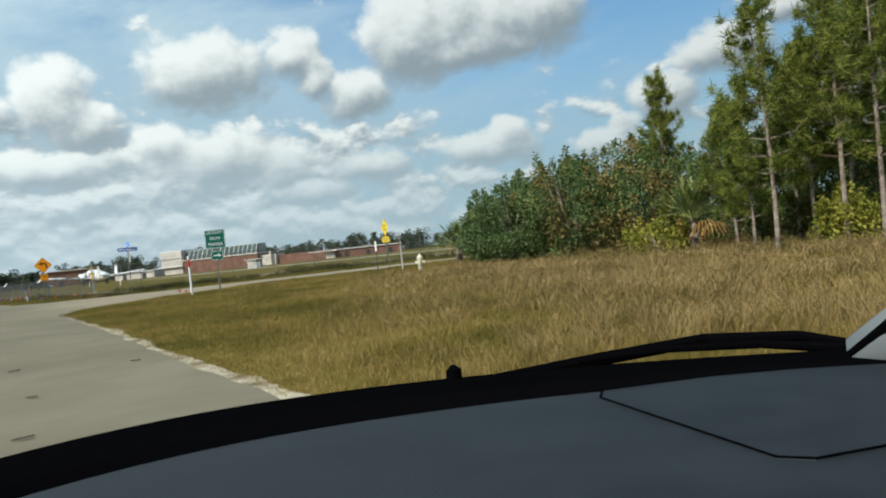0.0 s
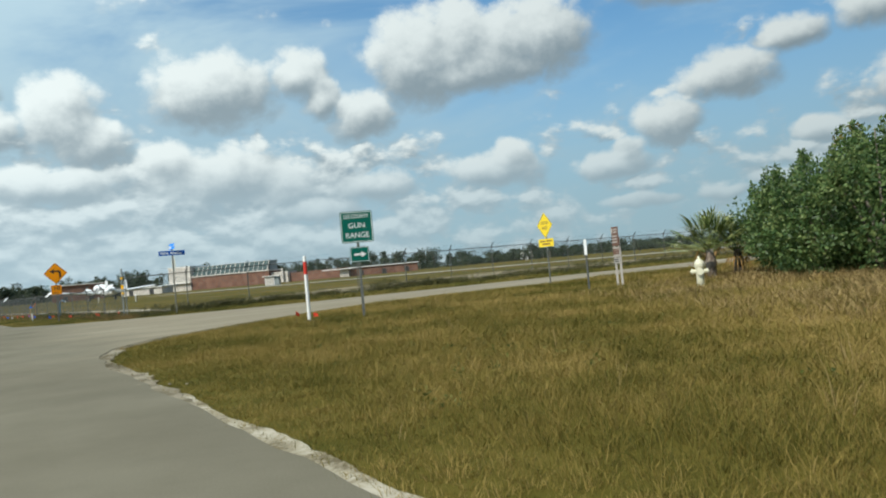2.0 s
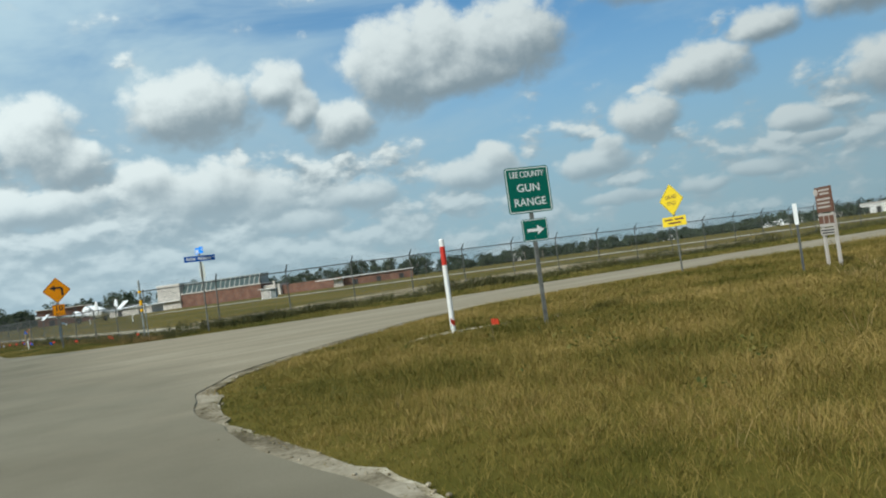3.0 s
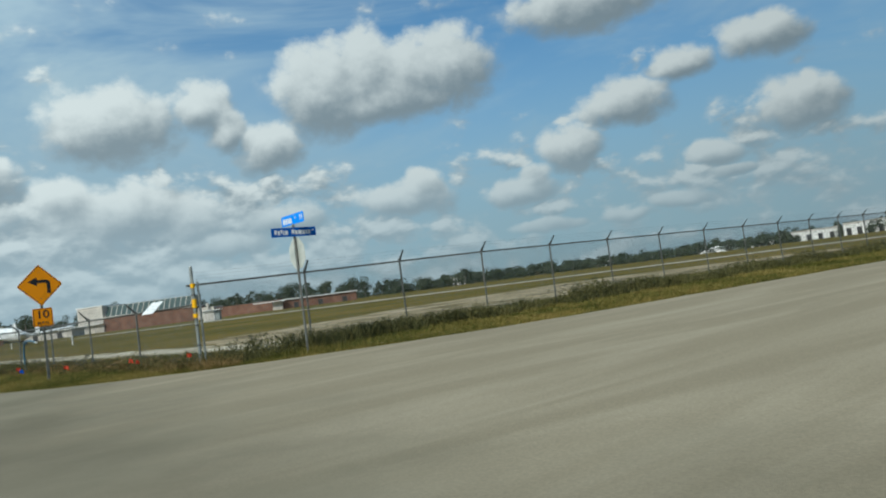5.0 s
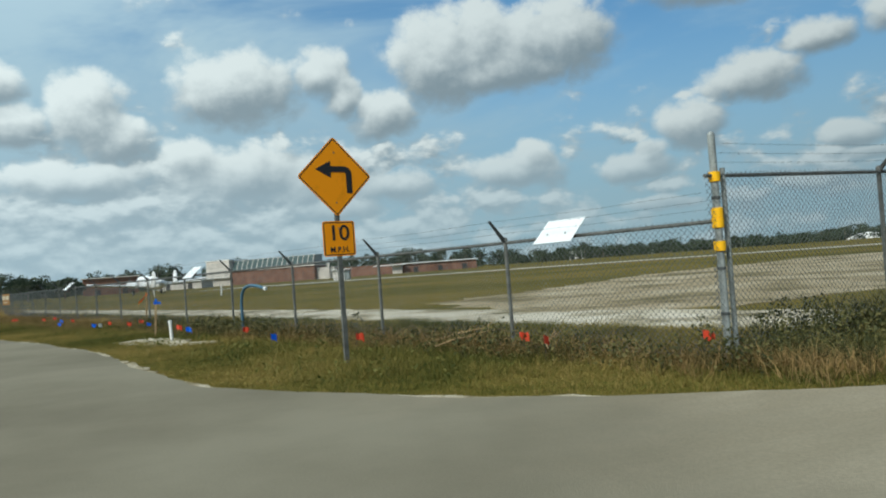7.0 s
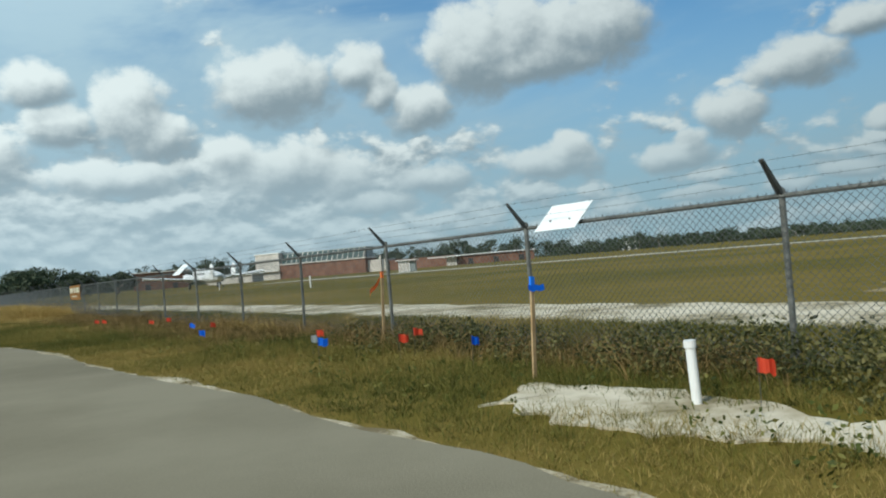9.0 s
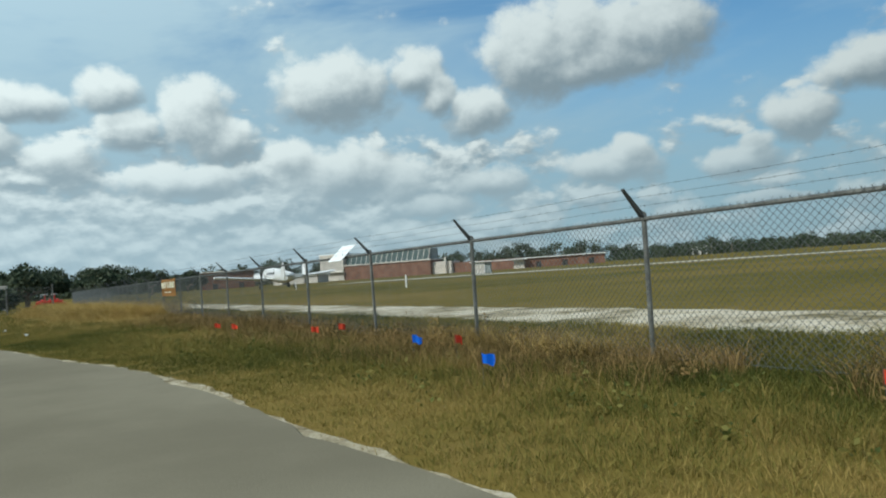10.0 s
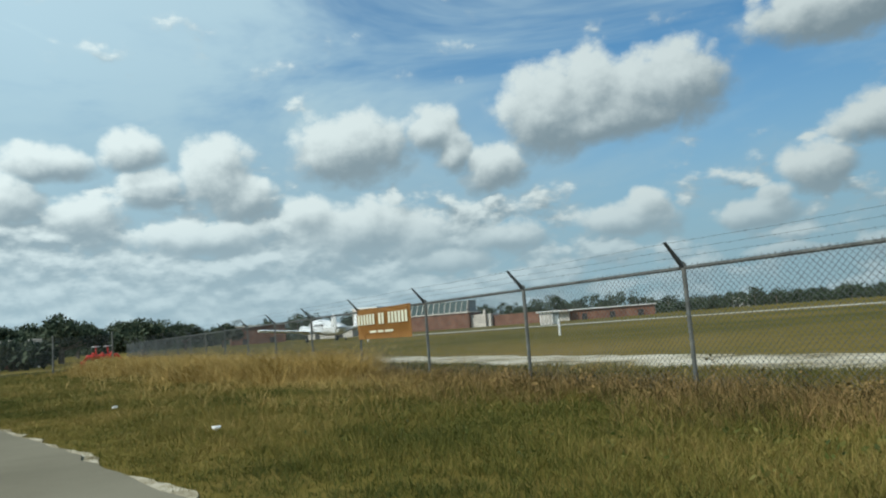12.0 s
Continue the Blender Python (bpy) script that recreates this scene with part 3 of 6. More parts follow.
build_edge_stones()
slab("sand_patch", ragged([(-21.8, 47.6), (-20.9, 46.3), (-19.6, 45.4), (-18.9, 45.6), (-19.6, 46.5), (-20.4, 47.6), (-21.3, 48.4), (-21.8, 47.6)], 0.12, 0.32, 21), 0.02, 0.02, M_TRACK, "bare patch of white sand in the verge", "sand")
TRACK_NEAR = [low(k, -2.7) for k in range(-1, 42)]
TRACK_FAR = [low(k, -5.7) for k in range(41, -2, -1)]
slab("gravel_track", ragged(TRACK_NEAR, 0.4, 0.3, 11) + ragged(TRACK_FAR, 0.4, 0.35, 12), 0.012, 0.02, M_TRACK, "white shell gravel track inside the fence", "track")
slab("sandy_ground", ragged([(-12.5, 47.5), (-9.0, 44.5), (-2.0, 48.0), (5.0, 55.0), (30.0, 68.0), (34.0, 74.0), (13.0, 80.0), (-3.0, 68.0), (-10.5, 58.5), (-14.5, 55.0), (-12.5, 47.5)], 0.5, 0.7, 14),
     0.016, 0.02, M_GRAVEL, "bare patch of pale sand and shell", "sand")
slab("runway", [(-60, 183.0), (130, 72.0), (138, 84.0), (-52, 197.0)], 0.015, 0.02, M_RUNWAY, "pale weathered concrete taxiway across the airfield", "taxiway")


# ---------------------------------------------------------------- fences
def link_mesh(width, height, pitch=0.056, wire=0.005):
    """Woven wire: two families of slanting wires, cut to the bay."""
    verts, tris = [], []

    def rod(a, b, y):
        a, b = np.array([a[0], y, a[1]]), np.array([b[0], y, b[1]])
        d = (b - a) / np.linalg.norm(b - a)
        s = np.array([d[2], 0, -d[0]]) * wire / 2
        f = np.array([0, wire / 2, 0])
        k = len(verts)
        for p in (a, b):
            verts.extend((p + s, p - 0.5 * s + 0.87 * f, p - 0.5 * s - 0.87 * f))
        for i in range(3):
            j = (i + 1) % 3
            tris.extend(((k + i, k + j, k + 3 + j), (k + i, k + 3 + j, k + 3 + i)))

    slope = 1.0
    c = -height
    while c < width:
        x0, z0 = (c, 0.0) if c > 0 else (0.0, -c * slope)
        x1, z1 = (c + height, height) if c + height < width else (width, (width - c) * slope)
        if z1 > z0:
            rod((x0, z0), (x1, z1), 0.003)
            rod((width - x0, z0), (width - x1, z1), -0.003)
        c += pitch * 1.25
    return mesh_np("wire_mesh", verts, tris, M_WIRE)


def twisted_top(width):
    """The cut wire ends along the top of the mesh."""
    verts, tris = [], []
    x = 0.03
    while x < width - 0.03:
        for s in (-0.012, 0.012):
            k = len(verts)
            verts.extend(((x - 0.003, 0.004, 0), (x + 0.003, 0.004, 0), (x + s, 0.0, 0.032)))
            tris.append((k, k + 1, k + 2))
        x += 0.08
    return mesh_np("twisted_end", verts, tris, M_WIRE)


def strand_mesh(length):
    """Barbed wire with a barb every 13 cm."""
    bm = bmesh.new()
    tube(bm, [(0, 0, 0), (length / 2, 0, -0.012), (length, 0, 0)], 0.0013, 4, False)
    x = 0.06
    while x < length:
        sag = -0.012 * (1 - (2 * x / length - 1) ** 2)
        for dy, dz in ((0.01, 0.013), (-0.01, 0.013), (0.01, -0.013)):
            tube(bm, [(x - 0.006, 0, sag), (x + 0.006, dy, sag + dz)], 0.0009, 3, False)
        x += 0.13
    me = bpy.data.meshes.new("barbed_wire")
    bm.to_mesh(me)
    bm.free()
    me.materials.append(M_DARKSTEEL)
    return me


def data_of(bm, name, mat):
    me = bpy.data.meshes.new(name)
    bmesh.ops.recalc_face_normals(bm, faces=bm.faces)
    bm.to_mesh(me)
    bm.free()
    me.materials.append(mat)
    return me


def post_data(height, radius):
    bm = tubed([(0, 0, -0.1), (0, 0, height)], radius, 10)
    tube(bm, [(0, 0, height - 0.01), (0, 0, height + 0.02), (0, 0, height + 0.045)], [radius * 1.2, radius * 1.15, radius * 0.4], 10)
    return data_of(bm, "post", M_STEEL)


def arm_data(out):
    """The sloping arm that carries the barbed wire, a pressed steel channel."""
    bm = bmesh.new()
    tip = Vector((0, -0.26 * out, 0.26))
    for s in (-0.016, 0.016):
        tube(bm, [(s, 0, -0.04), Vector((s * 0.7, 0, 0)) + tip], [0.016, 0.011], 4)
    tube(bm, [(-0.01, 0, 0), Vector((-0.007, 0, 0)) + tip], 0.012, 4)
    return data_of(bm, "arm", M_DARKSTEEL)


def build_fence(name, start, direction, out_sign, first, last, height, bottom, label, bay=BAY, dip=0.0):
    """A chain-link fence in even bays. Local x runs along it, local -y is its road side."""
    turn = math.degrees(math.atan2(direction.y, direction.x))
    fence = empty(name, (start.x, start.y, 0), turn, label, "fence", "", "structure")
    post, arm = post_data(height, 0.026), arm_data(out_sign)
    mesh, top, strand = link_mesh(bay, height - bottom), twisted_top(bay), strand_mesh(bay)
    rail = data_of(tubed([(0, 0, 0), (bay, 0, 0)], 0.021, 8), "rail", M_STEEL)
    tie = data_of(tubed([(0, 0, 0), (bay, 0, 0)], 0.004, 4), "tension_wire", M_WIRE)
    for k in range(first, last + 1):
        x = k * bay
        fall, fall_next = -dip * max(0.0, 1 - k / 3), -dip * max(0.0, 1 - (k + 1) / 3)
        pitch = -math.degrees(math.atan2(fall_next - fall, bay))
        lean = 0.6 * math.sin(k * 2.3)
        if k > 0:
            p = share("post", post, fence, pose(x, 0, fall, 0.5 * math.cos(k * 1.7), lean, 0))
            share("arm", arm, p, pose(0, 0, height, 0, 2 * math.sin(k * 3.1), 0), "sloping steel arm for barbed wire")
        if k < last:
            share("top_rail", rail, fence, pose(x, 0, height - 0.03 + fall, 0, pitch, 0))
            share("wire_mesh", mesh, fence, pose(x, -0.025 * out_sign, bottom + fall, 0, pitch, 0), "galvanised chain-link mesh")
            share("twisted_end", top, fence, pose(x, -0.025 * out_sign, height - 0.01 + fall, 0, pitch, 0))
            share("tension_wire", tie, fence, pose(x, -0.02 * out_sign, bottom + 0.02 + fall, 0, pitch, 0))
            for s in (0.35, 0.65, 0.95):
                share("barbed_wire", strand, fence, pose(x, -0.26 * s * out_sign, height + 0.26 * s + fall, 0, pitch, 0))
    return fence


# the low fence: looking along it the road lies on the left, so its road side is local +y
build_fence("low_fence", CORNER, LOW_DIR, -1, 0, 28, 1.45, 0.06, "low galvanised chain-link fence with barbed wire arms")
build_fence("tall_fence", CORNER - TALL_DIR * 0.14, TALL_DIR, 1, 0, 23, 2.03, 0.08, "tall galvanised chain-link fence with barbed wire arms", TALL_BAY, 0.13)


def build_corner_post():
    p = empty("corner_post", (CORNER.x, CORNER.y, 0), 0, "thick galvanised corner post with yellow bands", "post", "", "structure")
    part("pole", tubed([(0, 0, -0.1), (0, 0, 2.28), (0, 0, 2.31)], [0.038, 0.038, 0.026], 14), M_PALESTEEL, p)
    part("slim_pole", tubed([(0.11, 0.055, -0.1), (0.11, 0.055, 1.95)], 0.026, 10), M_PALESTEEL, p)
    for z in (1.86, 1.50, 1.40, 1.17):
        part("band", tubed([(0, 0, z - 0.05), (0, 0, z - 0.046), (0, 0, z + 0.046), (0, 0, z + 0.05)], [0.05, 0.056, 0.06, 0.052], 14), M_BAND, p, "yellow reflective band")
    for z in (0.5, 0.95, 1.65):
        part("clamp", tubed([(0, 0, z - 0.015), (0, 0, z + 0.015)], 0.045, 14), M_DARKSTEEL, p)


build_corner_post()


def build_leaning_board(k):
    """A white board wired across the fence top, tipped back."""
    x, y = low(k)
    turn = math.degrees(math.atan2(LOW_DIR.y, LOW_DIR.x))
    b = empty("notice_board", (x, y, 1.5), turn, "blank white notice board tipped back on the fence top", "board", "boards on the fence")
    m = pose(0, 0.0, 0.0, -42, 0, 0)
    bm = boxed(-0.305, 0.305, -0.21, 0.21, -0.004, 0.004, bevel=0.003)
    part("board", bm, M_PANEL, b, m=m)
    for sx in (-0.14, 0.15):
        part("bolt", tubed([(sx, 0.06, 0.003), (sx, 0.06, 0.012)], 0.012, 8), M_DARKSTEEL, b, m=m)
    part("bracket", boxed(-0.27, 0.27, -0.02, 0.02, -0.03, -0.004), M_DARKSTEEL, b, m=m)
    return b


for k in (0.69, 4.8, 9.4):
    build_leaning_board(k)


def build_banner():
    x, y = low(14.58)
    turn = math.degrees(math.atan2(LOW_DIR.y, LOW_DIR.x))
    b = empty("banner", (x, y, 0), turn, "faded amber cloth banner tied on the fence", "banner")
    bm = bmesh.new()
    grid = [[bm.verts.new((-1.27 + 2.54 * i / 16, 0.045 + 0.008 * math.sin(i * 1.9 + j), 0.83 + 0.64 * j / 4 - (0.012 * (1 - (i / 8 - 1) ** 2) if j == 4 else 0))) for j in range(5)] for i in range(17)]
    for i in range(16):
        for j in range(4):
            bm.faces.new((grid[i][j], grid[i + 1][j], grid[i + 1][j + 1], grid[i][j + 1]))
    bmesh.ops.solidify(bm, geom=bm.faces[:], thickness=0.004)
    part("cloth", bm, M_BANNER, b, smooth=True)
    y = 0.064
    large = [(-1.15 + 0.15 * k, -1.05 + 0.15 * k, 1.24) for k in range(16) if k not in (6, 9)]
    bars("writing", M_CREAM, b, large, y, 0.22)
    bars("writing", M_CREAM, b, [(-0.5, -0.12, 0.98), (-0.05, 0.22, 0.98), (0.3, 0.62, 0.98)], y, 0.045)


build_banner()


# ---------------------------------------------------------------- signs
def sign_post(parent, height, square=False, slim=0.03):
    if square:
        bm = bmesh.new()
        box(bm, -0.03, 0.03, 0.005, 0.012, -0.1, height)
        box(bm, -0.03, -0.022, 0.012, 0.045, -0.1, height)
        box(bm, 0.022, 0.03, 0.012, 0.045, -0.1, height)
    else:
        bm = tubed([(0, 0.04, -0.1), (0, 0.04, height)], slim, 10)
    return part("post", bm, M_STEEL, parent)


def build_range_sign():
    s = empty("direction_sign", (-0.605, 21.17, 0), 11.7, "green road sign with white words and an arrow plate", "road sign")
    sign_post(s, 2.62, True)
    panel = part("panel", plate(rect(0.79, 0.76, 0, 2.255), 0.004, 0.045), M_GREENSIGN, s, "green sheet with white border")
    border(panel, 0.79, 0.76, 2.255, 0.045, 0.016, 0.014, M_WHITESIGN)
    words("LEE COUNTY", 0.1, M_WHITESIGN, panel, 0, 2.51, -0.004, 0.74)
    words("GUN", 0.13, M_WHITESIGN, panel, 0, 2.285, -0.004, 1.05)
    words("RANGE", 0.13, M_WHITESIGN, panel, 0, 2.05, -0.004, 0.98)
    low_panel = part("arrow_panel", plate(rect(0.46, 0.37, 0.02, 1.585), 0.004, 0.03), M_GREENSIGN, s, "small green plate with a white arrow")
    border(low_panel, 0.46, 0.37, 1.585, 0.03, 0.012, 0.01, M_WHITESIGN, 0.02)
    arrow = plate([(-0.13, 1.56), (0.05, 1.56), (0.05, 1.51), (0.17, 1.585), (0.05, 1.66), (0.05, 1.61), (-0.13, 1.61)], 0.002)
    part("arrow", arrow, M_WHITESIGN, low_panel, m=pose(0.01, -0.004, 0))
    for z in (2.5, 2.0, 1.7, 1.47):
        part("bolt", tubed([(0, -0.001, z), (0, -0.006, z)], 0.009, 8), M_STEEL, s)


def border(parent, w, h, z, corner, inset, line, mat, x=0.0):
    """A thin painted frame inside the edge of a panel."""
    bm = bmesh.new()

    def loop(cut):
        pts = []
        r = max(0.003, corner - cut)
        for sx, sz, a0 in ((1, 1, 0), (-1, 1, 90), (-1, -1, 180), (1, -1, 270)):
            cx, cz = x + sx * (w / 2 - cut - r), z + sz * (h / 2 - cut - r)
            pts += [bm.verts.new((cx + r * math.cos(radians(a0 + 22.5 * k)), 0, cz + r * math.sin(radians(a0 + 22.5 * k)))) for k in range(5)]
        return pts

    a, b = loop(inset), loop(inset + line)
    for k in range(len(a)):
        bm.faces.new((a[k], a[(k + 1) % len(a)], b[(k + 1) % len(a)], b[k]))
    part("border", bm, mat, parent, m=pose(0, -0.0026, 0))


def diamond_border(parent, d, z, inset, line, mat):
    bm = bmesh.new()
    for a, b in ((d - 2 * inset, d - 2 * inset - 2 * line),):
        o = [bm.verts.new((x, 0, zz)) for x, zz in diamond(a, z)]
        i = [bm.verts.new((x, 0, zz)) for x, zz in diamond(b, z)]
        for k in range(4):
            bm.faces.new((o[k], o[(k + 1) % 4], i[(k + 1) % 4], i[k]))
    part("border", bm, mat, parent, m=pose(0, -0.0036, 0))


def build_turn_sign():
    s = empty("warning_sign", (-16.05, 40.46, 0), 30.0, "amber diamond turn warning sign with a speed plate", "road sign")
    sign_post(s, 2.9, True)
    d = part("diamond", plate(diamond(1.045, 2.435), 0.004, 0.04), M_ORANGE, s, "amber diamond with a black arrow")
    diamond_border(d, 1.045, 2.435, 0.022, 0.018, M_BLACK)
    z = 2.435
    bend = [(0.155, z - 0.215), (0.235, z - 0.215)]
    outer = [(0.235 - 0.10 * (1 - math.cos(t)), z + 0.05 + 0.085 * math.sin(t)) for t in (0, 0.4, 0.8, 1.2, 1.57)]
    inner = [(0.155 - 0.03 * (1 - math.cos(t)), z + 0.03 + 0.028 * math.sin(t)) for t in (1.57, 0.8, 0)]
    head = [(-0.06, z + 0.135), (-0.06, z + 0.205), (-0.27, z + 0.098), (-0.06, z - 0.015), (-0.06, z + 0.058)]
    part("arrow", plate(bend + outer + head + inner, 0.002), M_BLACK, d, m=pose(0, -0.0045, 0))
    q = part("speed_plate", plate(rect(0.455, 0.455, 0, 1.63), 0.004, 0.035), M_ORANGE, s, "square amber plate with a black speed")
    border(q, 0.455, 0.455, 1.63, 0.035, 0.014, 0.013, M_BLACK)
    words("10", 0.2, M_BLACK, q, 0, 1.695, -0.004, 1.1, heavy=0.016)
    words("M.P.H.", 0.075, M_BLACK, q, 0, 1.485, -0.004, 1.0, heavy=0.004)
    for z in (2.75, 2.1, 1.76, 1.5):
        part("bolt", tubed([(0, -0.001, z), (0, -0.007, z)], 0.01, 8), M_STEEL, s)


def build_dead_end_sign():
    s = empty("dead_end_sign", (6.38, 31.85, 0), -67.0, "yellow diamond dead-end sign with a small plate on a steel post", "road sign")
    sign_post(s, 2.8, False, 0.028)
    d = part("diamond", plate(diamond(1.03, 2.36), 0.004, 0.04), M_YELLOW, s, "yellow diamond with faint dark words")
    diamond_border(d, 1.03, 2.36, 0.022, 0.014, M_BLACK)
    words("DEAD", 0.13, M_BROWN, d, 0, 2.45, -0.004)
    words("END", 0.13, M_BROWN, d, 0, 2.25, -0.004)
    q = part("plate", plate(rect(1.0, 0.31, 0, 1.67), 0.004, 0.03), M_YELLOW, s, "wide yellow plate with small dark writing")
    bars("writing", M_BROWN, q, [(-0.4, -0.05, 1.73), (0.03, 0.4, 1.73), (-0.25, 0.27, 1.62)], -0.0035, 0.055)


def build_street_sign():
    s = empty("street_name_sign", (-9.69, 37.8, 0), 0, "two blue street-name blades above a stop sign's back", "street sign")
    part("post", tubed([(0, 0, -0.1), (0, 0, 2.98)], 0.03, 10), M_STEEL, s)
    # lower blade takes the blue darkened as in shade, upper the sunlit one
    a = part("lower_blade", plate(rect(1.16, 0.21, 0, 2.81), 0.006, 0.012), M_SHADEDBLUE, s, "blue street-name blade, shade put into its colour", m=pose(0, -0.045, 0, 0, 0, 28.6))
    bars("writing", M_WHITESIGN, a, [(-0.5, -0.44, 2.82), (-0.42, -0.36, 2.8), (-0.34, -0.30, 2.83), (-0.28, -0.25, 2.8), (-0.23, -0.16, 2.8),
                                     (-0.06, 0.01, 2.82), (0.03, 0.09, 2.8), (0.11, 0.2, 2.8), (0.22, 0.28, 2.8), (0.3, 0.35, 2.8), (0.37, 0.42, 2.8)], -0.0045, 0.095)
    words("Av", 0.045, M_WHITESIGN, a, 0.5, 2.84, -0.005)
    b = part("upper_blade", plate(rect(1.06, 0.24, 0, 3.11), 0.006, 0.012), M_SUNLITBLUE, s, "blue street-name blade with white border, sunlight put into its colour", m=pose(0, -0.0, 0, 0, 0, -61.4))
    border(b, 1.06, 0.24, 3.11, 0.012, 0.004, 0.012, M_WHITESIGN)
    bars("writing", M_WHITESIGN, b, [(-0.46, -0.37, 3.1), (-0.34, -0.27, 3.09), (-0.25, -0.22, 3.1), (-0.2, -0.13, 3.09), (-0.11, -0.04, 3.09)], -0.0045, 0.13)
    words("Av", 0.06, M_WHITESIGN, b, 0.15, 3.14, -0.005)
    words("N", 0.13, M_WHITESIGN, b, 0.41, 3.11, -0.005)
    part("bracket", boxed(-0.03, 0.03, -0.03, 0.03, 2.9, 3.0, bevel=0.004), M_STEEL, s)
    r = 0.39
    octagon = [(r * math.cos(math.pi / 8 + k * math.pi / 4), 2.31 + r * math.sin(math.pi / 8 + k * math.pi / 4)) for k in range(8)]
    part("stop_plate", plate(octagon, 0.004), M_ALU, s, "bare metal back of an octagonal stop sign", m=pose(0.02, 0.045, 0, 0, 0, -61.4))


def build_marker_post():
    s = empty("marker_post", (-2.04, 22.28, 0), 0, "white utility marker post with a red band", "marker post")
    part("tube", tubed([(0, 0, -0.1), (0, 0, 1.66), (0, 0, 1.69)], [0.045, 0.045, 0.03], 14), M_WHITEPAINT, s)
    part("band", tubed([(0, 0, 1.22), (0, 0, 1.55)], 0.0475, 14), M_RED, s, "red reflective band")


def build_info_board():
    s = empty("information_board", (6.97, 24.98, 0), -90, "tall brown information board with small panels on two posts", "board")
    for x in (-0.22, 0.22):
        part("post", boxed(x - 0.035, x + 0.035, 0.005, 0.06, -0.05, 1.5, bevel=0.004), M_GREYBOARD, s)
    part("panel", plate(rect(0.6, 0.58, 0, 1.55), 0.02, 0.02), M_BROWN, s, "brown upper panel with pale lines of writing")
    part("lower_panel", plate(rect(0.56, 0.3, 0, 1.08), 0.02, 0.02), M_GREYBOARD, s, "pale panel with dark pictures")
    part("small_panel", plate(rect(0.56, 0.16, 0, 0.82), 0.02, 0.02), M_GREYBOARD, s)
    bars("writing", M_GREYBOARD, s, [(-0.15, 0.25, 1.76), (-0.12, 0.22, 1.68), (-0.25, 0.24, 1.56), (-0.24, 0.2, 1.47), (-0.25, 0.2, 1.38)], -0.012, 0.04)
    part("emblem", tubed([(-0.26, -0.01, 1.73), (-0.26, -0.013, 1.73)], 0.08, 18), M_GREYBOARD, s)
    for x in (-0.19, 0.0, 0.19):
        part("picture", boxed(x - 0.08, x + 0.08, -0.0125, -0.0105, 1.0, 1.18), M_BROWN, s)
    bars("writing", M_BLACK, s, [(-0.24, 0.22, 0.85), (-0.22, 0.22, 0.79)], -0.012, 0.03)


def build_slim_marker():
    s = empty("slim_marker", (5.85, 24.33, 0), -30, "dark stake with a narrow white marker plate", "marker post")
    part("stake", boxed(-0.025, 0.025, 0.0, 0.03, -0.05, 1.5, bevel=0.003), M_DARKSTEEL, s)
    part("plate", plate(rect(0.085, 0.46, 0, 1.3), 0.004, 0.02), M_WHITESIGN, s, "narrow white plate")


def build_hydrant():
    h = empty("fire_hydrant", (7.65, 20.75, 0), -20, "cream-painted fire hydrant standing in dry grass", "hydrant")
    h.scale = (0.82, 0.82, 0.97)
    part("flange", tubed([(0, 0, 0), (0, 0, 0.04), (0, 0, 0.041), (0, 0, 0.08)], [0.17, 0.17, 0.15, 0.15], 18), M_CREAM, h)
    part("barrel", tubed([(0, 0, 0.06), (0, 0, 0.3), (0, 0, 0.55), (0, 0, 0.58), (0, 0, 0.6)], [0.115, 0.11, 0.125, 0.16, 0.16], 18), M_CREAM, h, smooth=True)
    part("bonnet", tubed([(0, 0, 0.6), (0, 0, 0.66), (0, 0, 0.72), (0, 0, 0.76), (0, 0, 0.765), (0, 0, 0.83)], [0.16, 0.145, 0.1, 0.05, 0.03, 0.03], 18), M_CREAM, h, smooth=True)
    for a, r in ((90, 0.06), (-90, 0.06), (0, 0.085)):
        m = pose(0, 0, 0.45, 0, 0, a)
        n = part("nozzle", tubed([(0, -0.08, 0), (0, -0.19, 0), (0, -0.191, 0), (0, -0.24, 0)], [r * 0.85, r * 0.85, r * 1.15, r * 1.1], 14), M_CREAM, h, m=m)
        part("nut", tubed([(0, -0.24, 0), (0, -0.27, 0)], 0.022, 5), M_CREAM, n)
    for k in range(8):
        a = k * math.pi / 4
        part("bolt", tubed([(0.14 * math.cos(a), 0.14 * math.sin(a), 0.57), (0.14 * math.cos(a), 0.14 * math.sin(a), 0.62)], 0.012, 6), M_CREAM, h)


build_range_sign()
build_turn_sign()
build_dead_end_sign()
build_street_sign()
build_marker_post()
build_info_board()
build_slim_marker()
build_hydrant()


# ---------------------------------------------------------------- survey flags, stakes and pipes
def build_flag(x, y, mat, colour, z=0.34, seed=0):
    r = random.Random(seed)
    f = empty("survey_flag", (x, y, 0), r.uniform(-30, 60), f"small {colour} survey flag on a wire in the grass", "flag", "survey flags")
    part("wire", tubed([(0, 0, -0.05), (0.005, 0, z * 0.5), (0, 0, z + 0.05)], 0.002, 5), M_DARKSTEEL, f)
    bm = bmesh.new()
    w, h = 0.115, 0.09
    grid = [[bm.verts.new((w * i / 5, 0.012 * math.sin(i * 1.5 + seed), z - 0.06 + h * j / 2 - 0.01 * i * r.random())) for j in range(3)] for i in range(6)]
    for i in range(5):
        for j in range(2):
            bm.faces.new((grid[i][j], grid[i + 1][j], grid[i + 1][j + 1], grid[i][j + 1]))
    bmesh.ops.solidify(bm, geom=bm.faces[:], thickness=0.001)
    part("film", bm, mat, f)


